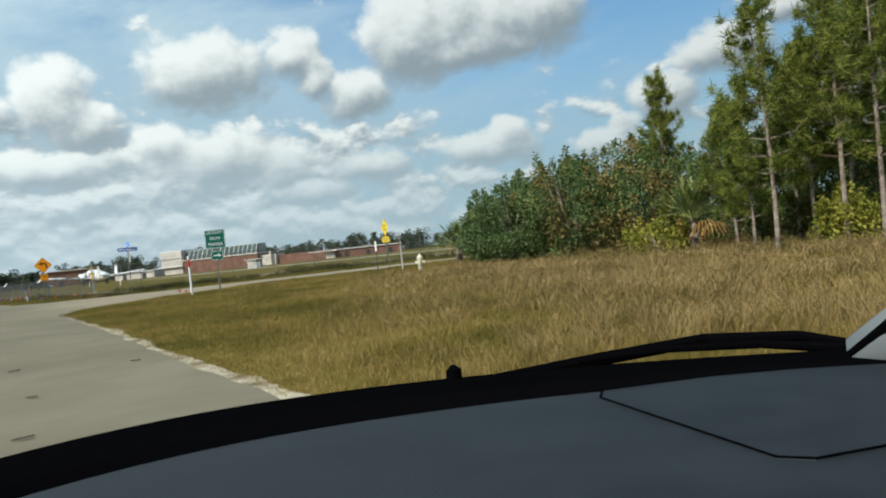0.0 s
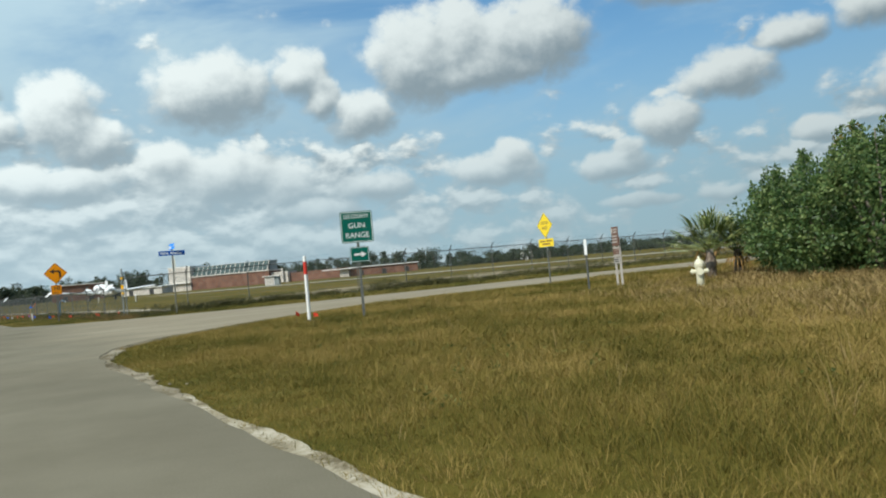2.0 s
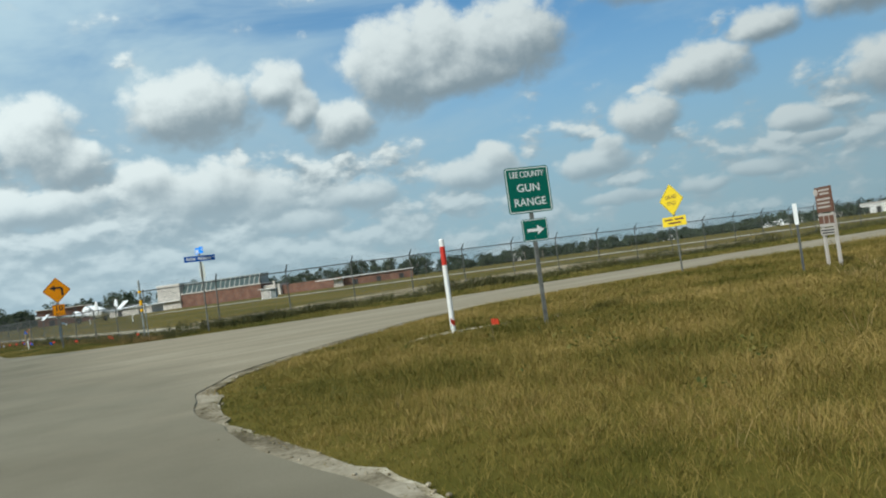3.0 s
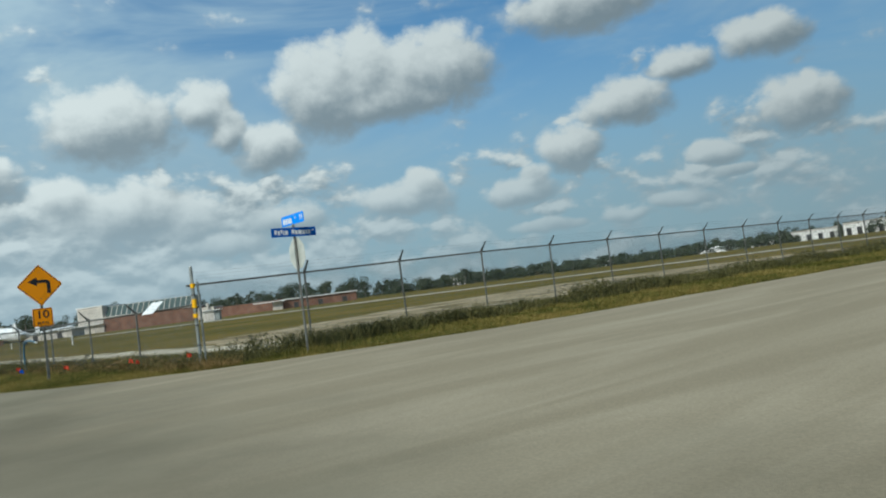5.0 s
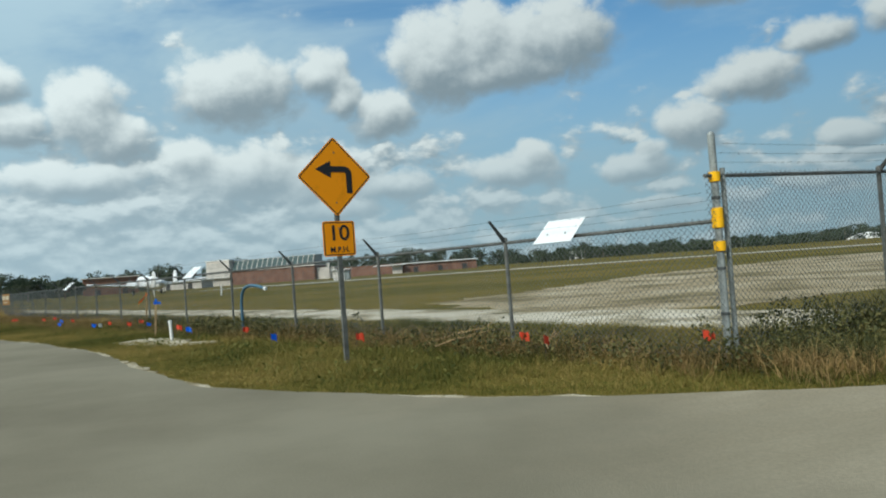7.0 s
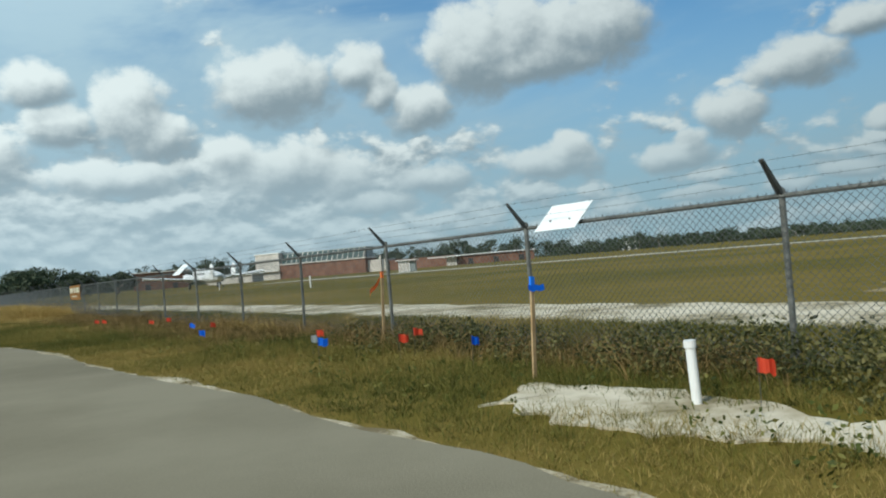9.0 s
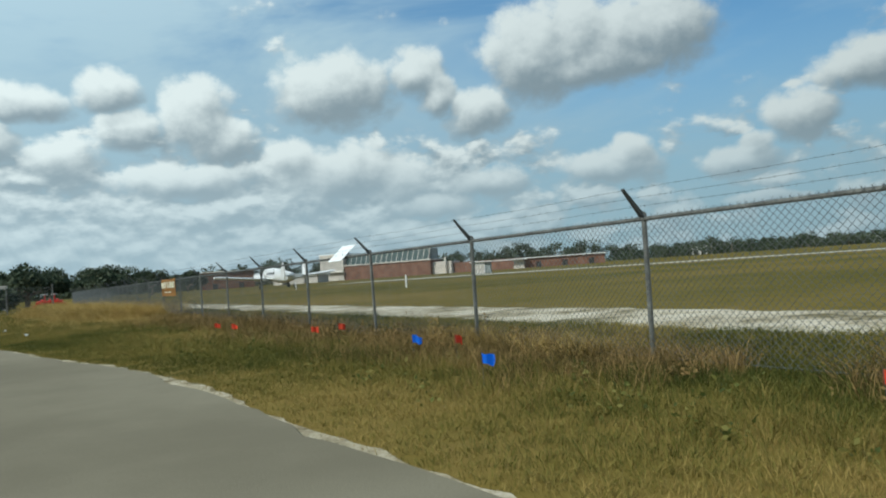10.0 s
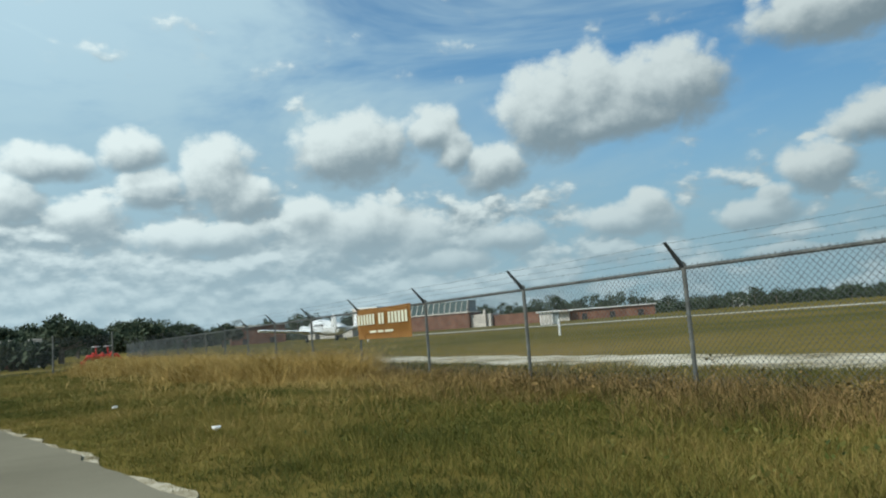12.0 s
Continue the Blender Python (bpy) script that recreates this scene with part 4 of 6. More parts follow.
def build_stake(x, y, height, ribbon, colour, lean=2.0):
    s = empty("survey_stake", (x, y, 0), 35, f"wooden survey stake with {colour} ribbon", "stake", "survey stakes")
    part("stake", boxed(-0.02, 0.02, -0.01, 0.01, -0.1, height, bevel=0.002), M_WOOD, s, m=pose(0, 0, 0, 0, lean, 0))
    part("cap", boxed(-0.022, 0.022, -0.012, 0.012, height - 0.09, height + 0.002), ribbon, s, m=pose(0, 0, 0, 0, lean, 0))
    bm = bmesh.new()
    z = height - 0.12
    pts = [(0.0, 0), (0.04, -0.02), (0.08, -0.01), (0.12, -0.02), (0.16, -0.01)]
    if ribbon is M_FLAGORANGE:
        pts = [(0.0, 0), (-0.05, -0.08), (-0.11, -0.13), (-0.19, -0.18), (-0.2, -0.24)]
    lo = [bm.verts.new((px, -0.014 - 0.01 * i, z + pz)) for i, (px, pz) in enumerate(pts)]
    hi = [bm.verts.new((px, -0.014 - 0.008 * i, z + pz + 0.055)) for i, (px, pz) in enumerate(pts)]
    for i in range(4):
        bm.faces.new((lo[i], lo[i + 1], hi[i + 1], hi[i]))
    bmesh.ops.solidify(bm, geom=bm.faces[:], thickness=0.001)
    part("ribbon", bm, ribbon, s, f"{colour} ribbon")


def build_hose():
    x, y = low(3.72, 0.15)
    h = empty("bent_pipe", (x, y, 0), math.degrees(math.atan2(LOW_DIR.y, LOW_DIR.x)), "blue flexible pipe bent over beside the fence", "pipe")
    pts = [(0, 0, -0.05), (0.0, 0, 0.4), (0.0, 0, 0.7), (-0.06, 0, 0.9), (-0.22, 0, 1.03), (-0.5, 0, 1.08), (-0.85, 0, 1.06), (-1.2, 0, 1.0)]
    smooth_pts = []
    for i in range(len(pts) - 1):
        a, b = Vector(pts[i]), Vector(pts[i + 1])
        smooth_pts += [a, a.lerp(b, 0.5)]
    smooth_pts.append(Vector(pts[-1]))
    part("pipe", tubed(smooth_pts, 0.032, 10), M_HOSE, h, smooth=True)
    part("end", tubed([(-1.2, 0, 1.0), (-1.28, 0, 0.985)], 0.034, 10), M_WHITEPAINT, h)


build_hose()
build_stake(-21.24, 48.67, 0.92, M_FLAGBLUE, "blue", 4)
build_stake(low(6.05, 0.08)[0], low(6.05, 0.08)[1], 1.05, M_FLAGORANGE, "orange", 3)
pvc = empty("pipe_stub", (-20.34, 47.04, 0), 0, "short white plastic pipe stub in sandy soil", "pipe")
part("pipe", tubed([(0, 0, -0.1), (-0.02, 0, 0.42)], 0.034, 12), M_WHITEPAINT, pvc)
part("rim", tubed([(-0.02, 0, 0.4), (-0.021, 0, 0.45)], 0.042, 12), M_WHITEPAINT, pvc)
R, B, W = (M_FLAGRED, "red"), (M_FLAGBLUE, "blue"), (M_WHITESIGN, "white")
FLAGS = [(-17.35, 42.3, B), (-12.38, 37.97, R), (-13.72, 39.15, R), (-13.95, 39.5, R), (-19.6, 45.6, B), (-18.37, 45.0, R), (-21.75, 49.6, B), (-20.1, 46.6, R),
         (-26.2, 54.53, B), (-28.95, 59.25, R), (-22.4, 50.9, R), (-16.0, 41.5, R), (-22.55, 50.45, R), (-23.49, 50.55, B), (-23.85, 52.5, R), (-26.53, 56.2, R),
         (-30.9, 61.1, R), (-31.86, 62.7, R), (-27.05, 56.55, B), (-28.5, 59.15, R), (-23.75, 51.6, W), (-1.7, 20.0, R), (-2.2, 20.9, R)]
for i, (x, y, (mat, colour)) in enumerate(FLAGS):
    build_flag(x, y, mat, colour, 0.31 + 0.03 * math.sin(i * 2.1), i)


# ---------------------------------------------------------------- shrubs and trees
def build_bush(x, y, r, h, brown=0.0, clumps=60, seed=0, name="bush", leaf=0.105, label="", tint=None):
    g = np.random.default_rng(seed)
    b = empty(name, (x, y, 0), 0, label or "dense dark green glossy-leaved bush", "bush", "bushes at the meadow's end")
    bm = bmesh.new()
    for k in range(7):
        a = g.uniform(0, 6.28)
        d = Vector((math.cos(a), math.sin(a), 0)) * r * g.uniform(0.2, 0.7)
        tube(bm, [(0.1 * math.cos(a), 0.1 * math.sin(a), -0.05), d * 0.4 + Vector((0, 0, h * 0.4)), d + Vector((0, 0, h * g.uniform(0.7, 0.95)))], [0.045, 0.03, 0.01], 6)
    part("stem", bm, M_BARK, b)
    way = g.normal(size=(clumps, 3))
    way /= np.linalg.norm(way, axis=1)[:, None]
    rad = g.uniform(0.45, 1.0, clumps)[:, None] ** 0.6
    c = way * rad * [r, r, h * 0.5] + [0, 0, h * 0.5]
    c[:, 2] = np.maximum(c[:, 2], 0.25)
    # leafy shoots that stand out of the crown
    c *= [1, 1, 0.93]
    few = min(22, clumps)
    shoots = np.argsort(-c[:, 2] + g.normal(size=clumps) * 0.7)[:few]
    tall_by = g.uniform(0.3, 0.75, few)
    top = [c[shoots] + np.c_[way[shoots][:, :2] * 0.25, tall_by * f] for f in (0.5, 0.75, 1.0)]
    allc = np.r_[c, top[0], top[1], top[2]]
    rr = np.r_[g.uniform(0.3, 0.55, clumps), np.full(few, 0.16), np.full(few, 0.1), np.full(few, 0.07)]
    fill = np.r_[np.ones(clumps), np.full(few, 0.25), np.full(few, 0.15), np.full(few, 0.1)]
    dark = g.random(len(allc)) >= brown
    if dark.any():
        leafy("foliage", allc[dark], rr[dark], (190 * fill[dark]).astype(int), leaf, M_BUSH, b, shell=0.2)
    if (~dark).any():
        leafy("withered_foliage", allc[~dark], rr[~dark], (170 * fill[~dark]).astype(int), leaf, tint or M_BROWNLEAF, b, label="yellowing leaves" if tint else "browning leaves", shell=0.2)
    return b


BUSHES = [(11.0, 22.4, 1.1, 1.8, 0), (10.9, 20.8, 1.6, 2.7, 0), (11.4, 19.2, 1.7, 3.5, 0), (13.3, 20.8, 2.1, 3.9, 0.1), (13.3, 17.6, 1.9, 4.1, 0.35), (15.2, 17.4, 2.1, 4.3, 0.4),
          (15.4, 15.7, 1.5, 3.0, 0.5), (17.3, 19.5, 2.3, 4.9, 0.1), (15.2, 23.0, 2.3, 4.1, 0.1), (12.6, 24.3, 1.9, 2.9, 0), (19.0, 16.5, 2.1, 4.2, 0.1), (14.8, 26.6, 1.9, 3.9, 0)]
BUSHES += [(21.5, 14.5, 2.2, 3.6, 0.1), (23.5, 12.0, 2.2, 3.4, 0.2), (25.0, 9.0, 2.2, 3.2, 0.2), (24.5, 15.0, 2.4, 4.2, 0.1)]
for i, (x, y, r, h, brown) in enumerate(BUSHES):
    build_bush(x, y, r, h, brown, int(34 * r), 20 + i, label="bush with green and browning leaves" if brown > 0.3 else "")
build_bush(17.9, 7.6, 0.85, 1.0, 1.0, 20, 60, label="low yellow-green shrub below the pines", tint=M_YELLOWLEAF)
build_bush(15.0, 13.4, 0.8, 0.9, 1.0, 16, 63, label="low yellow-green shrub beside the palm", tint=M_YELLOWLEAF)
build_bush(18.6, 12.3, 1.4, 1.6, 0.3, 30, 61, label="low mixed shrub below the pines")
build_bush(20.2, 9.8, 1.5, 1.7, 0.5, 30, 62, label="low browning shrub below the pines")


def build_pine(x, y, h, seed, spread=1.1, bare=0.35):
    """A young pine: bare lower trunk, whorls of upswept limbs, a tuft of long needles at every limb's end."""
    g = np.random.default_rng(seed)
    t = empty("pine_tree", (x, y, 0), 0, "slender young pine with a pale trunk and tufted needles", "tree", "pines")
    lean = g.normal(size=2) * 0.02 * h
    pts = [Vector((lean[0] * s * s + 0.04 * math.sin(5 * s + seed), lean[1] * s * s, h * s - 0.1)) for s in np.linspace(0, 1, 9)]
    base = 0.02 + 0.0075 * h
    part("trunk", tubed(pts, [base * (1 - 0.85 * s) for s in np.linspace(0, 1, 9)], 9), M_BARK, t)
    bm = bmesh.new()
    tips, sizes = [], []
    s = bare
    while s < 0.97:
        at = pts[int(s * 8)].lerp(pts[min(8, int(s * 8) + 1)], s * 8 - int(s * 8))
        turn = g.uniform(0, 6.28)
        up = (s - bare) / (1 - bare)
        for k in range(int(g.integers(3, 6))):
            a = turn + k * 1.35 + g.uniform(-0.3, 0.3)
            reach = spread * (1.0 - 0.8 * up) * g.uniform(0.45, 1.1) * (0.6 + 0.8 * min(1, 3 * up + 0.35))
            reach = min(reach, spread * 1.15)
            d = Vector((math.cos(a), math.sin(a), 0))
            rise = reach * g.uniform(0.2, 0.55) + 0.6 * up * reach
            mid, tip = at + d * reach * 0.55 + Vector((0, 0, rise * 0.2)), at + d * reach + Vector((0, 0, rise))
            tube(bm, [at, mid, tip], [0.016, 0.011, 0.006], 5, False)
            for f in (0.3, 0.65, 1.0):
                tips.append(mid.lerp(tip, f))
                sizes.append(0.8 + 0.25 * f)
            for j in range(2):
                if g.random() < 0.75:
                    side = mid.lerp(tip, g.uniform(0.0, 0.7)) + Vector((g.normal() * 0.2, g.normal() * 0.2, g.uniform(0.02, 0.2)))
                    tube(bm, [mid, side], [0.007, 0.004], 4, False)
                    tips.append(side)
                    sizes.append(0.8)
        s += g.uniform(0.3, 0.48) / h
    for k in range(4):
        tips.append(pts[-1] + Vector((0.03 * g.normal(), 0.03 * g.normal(), 0.12 * k - 0.1)))
        sizes.append(0.9)
    part("limb", bm, M_BARK, t)
    per = 64
    c = np.repeat(np.array(tips), per, 0)
    size = np.repeat(np.array(sizes), per)[:, None]
    n = len(c)
    way = g.normal(size=(n, 3)) + [0, 0, 0.35]
    way /= np.linalg.norm(way, axis=1)[:, None]
    side = np.cross(way, g.normal(size=(n, 3)))
    side /= np.linalg.norm(side, axis=1)[:, None]
    ln = g.uniform(0.17, 0.31, n)[:, None] * size
    start = c + g.normal(size=(n, 3)) * [0.05, 0.05, 0.07] * size
    verts = np.stack([start - side * 0.01, start + side * 0.01, start + way * ln], 1).reshape(-1, 3)
    needles = new("foliage", mesh_np("foliage", verts, np.arange(3 * n).reshape(-1, 3), M_NEEDLE))
    needles.parent = t


# place, height, reach of the limbs and bare share of the trunk
PINES = [(15.56, 7.23, 6.0, 1.0, 0.42), (16.2, 9.6, 4.2, 0.9, 0.3), (16.9, 12.0, 4.6, 0.9, 0.25), (18.43, 11.12, 5.4, 1.1, 0.3), (17.24, 8.34, 5.4, 0.9, 0.4),
         (17.4, 7.3, 7.1, 1.2, 0.4), (19.1, 9.5, 8.2, 1.4, 0.33), (17.3, 5.9, 6.6, 1.1, 0.4), (20.5, 9.8, 8.2, 1.4, 0.35), (20.8, 14.4, 6.3, 1.2, 0.3),
         (17.27, 18.0, 6.7, 0.95, 0.3), (22.0, 21.9, 6.1, 1.1, 0.3), (19.0, 22.5, 5.0, 0.9, 0.3), (23.4, 9.0, 9.0, 1.5, 0.3), (21.5, 6.0, 8.5, 1.4, 0.35), (26.5, 13.5, 8.5, 1.5, 0.3), (24.7, 17.9, 8.0, 1.4, 0.3)]
for i, (x, y, h, reach, bare) in enumerate(PINES):
    build_pine(x, y, h, 100 + i, reach, bare * 0.8)


def build_palm(x, y, h, fronds, seed, dead=0.2, size=1.0):
    g = np.random.default_rng(seed)
    t = empty("fan_palm", (x, y, 0), 0, "low fan palm with drooping green and dead orange fronds", "palm", "fan palms")
    part("trunk", tubed([(0, 0, -0.05), (0, 0, h * 0.25), (0, 0, h * 0.4)], [0.16, 0.15, 0.1], 9), M_BARK, t)
    for k in range(fronds):
        a, rise = k * 2.4, g.uniform(0.15, 1.4)
        d = Vector((math.cos(a) * math.cos(rise), math.sin(a) * math.cos(rise), math.sin(rise)))
        root = Vector((0, 0, h * 0.35))
        hub = root + d * size * g.uniform(0.5, 0.8)
        gone = g.random() < dead
        if gone:
            hub.z = root.z - 0.15
        bm = bmesh.new()
        tube(bm, [root, root.lerp(hub, 0.5) + Vector((0, 0, 0.05)), hub], 0.012, 5, False)
        side = d.cross(Vector((0, 0, 1))).normalized()
        for j in range(15):
            f = radians(-85 + 170 * j / 14)
            way = (d * math.cos(f) + side * math.sin(f)).normalized()
            ln = size * 0.62 * (0.7 + 0.3 * math.cos(f))
            drop = Vector((0, 0, -1)) * ln * (0.22 if not gone else 0.9)
            w = way.cross(Vector((0, 0, 1))).normalized() * 0.024
            p0, p1, p2 = hub, hub + way * ln * 0.55 + drop * 0.12, hub + way * ln + drop
            v = [bm.verts.new(p) for p in (p0 - w * 0.4, p0 + w * 0.4, p1 + w, p1 - w, p2)]
            bm.faces.new((v[0], v[1], v[2], v[3]))
            bm.faces.new((v[3], v[2], v[4]))
        part("frond", bm, M_DEADPALM if gone else M_PALM, t, "dead orange frond" if gone else "")


build_palm(16.0, 12.9, 2.7, 46, 5, 0.06, 1.3)
build_palm(9.7, 24.6, 2.3, 34, 6, 0.1, 1.25)
build_palm(10.9, 25.3, 2.1, 28, 7, 0.1, 1.1)


def build_far_woods():
    """The wooded horizon: round crowns on short trunks, seen over the airfield."""
    g = np.random.default_rng(3)
    # bearing by bearing, how tall the belt stands
    bearings = [-60, -34, -24, -19, -10, -3, 5, 9, 20, 32, 45, 75]
    tops = [11, 10, 12, 16, 15, 15.5, 16, 10, 8, 7, 8, 9]
    cs, rs = [], []
    bm = bmesh.new()
    for k in range(620):
        b = g.uniform(-50, 60)
        d = g.uniform(430, 640)
        top = np.interp(b, bearings, tops) * d / 480 * g.uniform(0.42, 1.0) * (1.25 if g.random() < 0.12 else 1.0)
        x, y = -15 + d * math.sin(radians(b)), 40 + d * math.cos(radians(b))
        spread = g.uniform(2.2, 4.6)
        for j in range(5):
            cs.append((x + g.normal() * spread * 0.6, y + g.normal() * spread * 0.6, top * g.uniform(0.45, 0.86)))
            rs.append(spread * g.uniform(0.5, 0.85))
        for j in range(3):
            cs.append((x + g.normal() * spread * 1.2, y + g.normal() * spread, g.uniform(1, 3)))
            rs.append(2.6)
        tube(bm, [(x, y, 0), (x, y, top * 0.8)], [0.3, 0.15], 5, False)
    v, t = leaves(np.array(cs), np.array(rs), 85, 1.0, 0.8)
    woods = tagged(new("far_woods", mesh_np("far_woods", v, t, M_HAZEDLEAF)), "distant belt of dark green woods behind the airfield", "woods", kind="stuff")
    part("trunk", bm, M_BARK, woods)


build_far_woods()


def build_oak(x, y, h, r, seed):
    g = np.random.default_rng(seed)
    t = empty("oak_tree", (x, y, 0), 0, "broad dark green tree with a rounded uneven crown", "tree", "broad trees beyond the fence")
    bm = tubed([(0, 0, -0.1), (0.1, 0, h * 0.3), (0, 0.1, h * 0.7)], [0.4, 0.3, 0.1], 8)
    cs = []
    for k in range(int(8 + r * 2)):
        a = g.uniform(0, 6.28)
        d = r * math.sqrt(g.uniform(0.02, 1))
        z = h * (0.42 + 0.5 * math.sqrt(max(0, 1 - (d / r) ** 2)) * g.uniform(0.5, 1))
        cs.append((d * math.cos(a), d * math.sin(a), z))
        tube(bm, [(0, 0, h * 0.3), (d * 0.5 * math.cos(a), d * 0.5 * math.sin(a), z * 0.75), cs[-1]], [0.15, 0.09, 0.03], 5, False)
    part("trunk", bm, M_BARK, t)
    leafy("crown", cs, g.uniform(0.25, 0.42, len(cs)) * r, 330, 0.55, M_HAZEDLEAF, t, 0.8, shell=0.3)


for i, (x, y, h, r) in enumerate([(-128, 232, 8.6, 7), (-140, 226, 8.0, 7.5), (-118, 236, 6.4, 4.5), (-150, 214, 7.4, 8), (-110, 240, 5.6, 4.0), (-96, 118, 3.2, 3.2), (-88, 120, 2.6, 3), (-160, 205, 9, 8), (-103, 112, 3.6, 4), (-92, 146, 5.2, 4.6), (-99, 140, 4.8, 4.6), (-84, 151, 4.0, 3.4), (-107, 134, 5.4, 5), (-78, 118, 2.2, 2.4)]):
    build_oak(x, y, h, r, 40 + i)


# ---------------------------------------------------------------- airfield buildings
M_BRICK = material("brick_red_wall", ((0.14, 0.068, 0.044), (0.195, 0.095, 0.062), (0.25, 0.13, 0.088)), 0.85, 0, 0.4, 9, 0.3)
M_ROOFGREY = material("grey_roof", ((0.22, 0.25, 0.25), (0.33, 0.36, 0.35)), 0.6, 0, 0.3, 4, 0.1)
M_GLASSFAR = plain("dark_green_glazing", (0.06, 0.09, 0.085), 0.15)
M_PALE = material("pale_rendered_wall", ((0.5, 0.45, 0.4), (0.68, 0.63, 0.56)), 0.8, 0, 0.5, 6, 0.1)
M_AIRCRAFT = plain("white_aircraft_paint", (0.86, 0.86, 0.85), 0.35)
M_DARKOPEN = plain("dark_opening", (0.03, 0.03, 0.03), 0.6)


def build_hangar():
    yaw = math.degrees(math.atan2(-18.8, 51.5))
    h = empty("brick_hangar", (-104.5, 367, 0), yaw, "large brick hangar with a sloping glazed clerestory and pale end block", "building")
    part("wall", boxed(12, 53.5, 0, 11, 0, 6.0), M_BRICK, h, "red brick wall")
    part("eave", boxed(12.1, 54.0, -0.5, 11.4, 6.0, 6.5), M_PALE, h)
    for k in range(17):
        x0 = 12.4 + 2.5 * k
        part("mullion", boxed(x0 - 0.12, x0 + 0.12, -0.25, 0.25, 0, 5.2), M_PALE, h, m=pose(0, 0.6, 6.4, -28, 0, 0))
        if k < 16:
            part("pane", boxed(x0 + 0.12, x0 + 2.38, -0.05, 0.05, 0, 4.9), M_GLASSFAR, h, m=pose(0, 0.6, 6.4, -28, 0, 0))
    part("upper_wall", boxed(12.2, 52.4, 3.4, 10.5, 6.5, 10.7), M_ROOFGREY, h)
    part("roof", boxed(12.1, 52.8, 2.7, 10.9, 10.7, 11.0), M_ROOFGREY, h)
    part("end_block", boxed(0, 12, -0.6, 14, 0, 11.2, bevel=0.1), M_PALE, h, "pale rendered end block")
    part("parapet", boxed(-0.3, 12.3, -0.9, 14.3, 11.2, 11.7), M_WHITEPAINT, h)
    for z in (3.6,):
        part("awning", boxed(-1.5, 12.5, -2.2, -0.6, z, z + 0.35), M_WHITEPAINT, h)
    for k in range(7):
        part("louvre", boxed(1.0, 11.0, -0.7, -0.55, 4.6 + 0.85 * k, 4.7 + 0.85 * k), M_ROOFGREY, h)
    part("annex", boxed(53.5, 62, 2, 11, 0, 5.0), M_PALE, h, "pale annex")
    part("column", boxed(59.5, 60.3, 0.5, 1.3, 0, 6.6), M_PALE, h)
    part("low_wing", boxed(62, 92, 4, 14, 0, 4.2), M_BRICK, h)


def build_low_block(x, y, yaw, w, d, z, mat, label, roof, openings=0):
    b = empty("low_building", (x, y, 0), yaw, label, "building")
    part("wall", boxed(0, w, 0, d, 0, z), mat, b)
    part("roof", boxed(-0.6, w + 0.6, -0.8, d + 0.6, z, z + 0.4, bevel=0.05), roof, b)
    for k in range(openings):
        x0 = w * (k + 0.5) / openings
        part("door", boxed(x0 - 1.0, x0 + 1.0, -0.05, 0.05, 0, min(2.3, z - 0.6)), M_DARKOPEN, b)
    return b


build_hangar()
build_low_block(-147, 338, 24, 21, 14, 6.9, M_BRICK, "low brick building with a pale flat roof", M_PALE, 2)
canopy = build_low_block(-16, 331, -2, 30, 10, 3.6, M_BRICK, "long low brown building with a white flat roof", M_WHITEPAINT, 3)
part("canopy", boxed(-12, 1, -3, 6, 3.4, 3.8, bevel=0.05), M_WHITEPAINT, canopy)
part("kiosk", boxed(-4.5, -0.5, -1, 5, 0, 3.4), M_PALE, canopy)
build_low_block(-114, 328, -18, 20, 8, 2.8, M_PALE, "low pale service building beside the apron", M_WHITEPAINT, 2)


def build_shed():
    s = empty("equipment_shed", (-31.3, 195.2, 0), -4, "small white shed with an overhanging flat roof on the grass", "shed")
    part("wall", boxed(0, 2.4, 0, 2.6, 0, 2.3), M_WHITEPAINT, s)
    part("side_wall", boxed(2.4, 3.5, 0.2, 2.6, 0, 2.2), M_ROOFGREY, s)
    part("roof", boxed(-0.6, 3.9, -0.5, 3.0, 2.3, 2.5, bevel=0.02), M_WHITEPAINT, s)
    for x in (0.5, 1.2, 1.9):
        part("door", boxed(x - 0.28, x + 0.28, -0.04, 0.02, 0.15, 1.9), M_PALE, s)


build_shed()


def build_far_hall(bearing, dist, w, z, arch, yaw):
    x, y = -11 + dist * math.sin(radians(bearing)), 23 + dist * math.cos(radians(bearing))
    b = empty("white_hall", (x, y, 0), yaw, "distant white airfield hall", "building", "distant white halls")
    if arch:
        bm = bmesh.new()
        n = 12
        ends = [[bm.verts.new((s, w * 0.28 * math.cos(math.pi * k / n), z * math.sin(math.pi * k / n))) for k in range(n + 1)] for s in (-w / 2, w / 2)]
        for k in range(n):
            bm.faces.new((ends[0][k], ends[0][k + 1], ends[1][k + 1], ends[1][k]))
        for e in ends:
            bm.faces.new(e)
        part("shell", bm, M_WHITEPAINT, b)
        part("door", boxed(-w / 2 - 0.1, -w / 2 + 0.1, -w * 0.12, w * 0.12, 0, z * 0.7), M_DARKOPEN, b)
    else:
        part("wall", boxed(-w / 2, w / 2, -6, 6, 0, z), M_WHITEPAINT, b)
        part("roof", boxed(-w / 2 - 0.5, w / 2 + 0.5, -6.5, 6.5, z, z + 0.5), M_PALE, b)
        for k in range(max(2, int(w / 5))):
            x0 = -w / 2 + w * (k + 0.5) / max(2, int(w / 5))
            part("door", boxed(x0 - 1.2, x0 + 1.2, -6.1, -5.9, 0, z * 0.6), M_DARKOPEN, b)


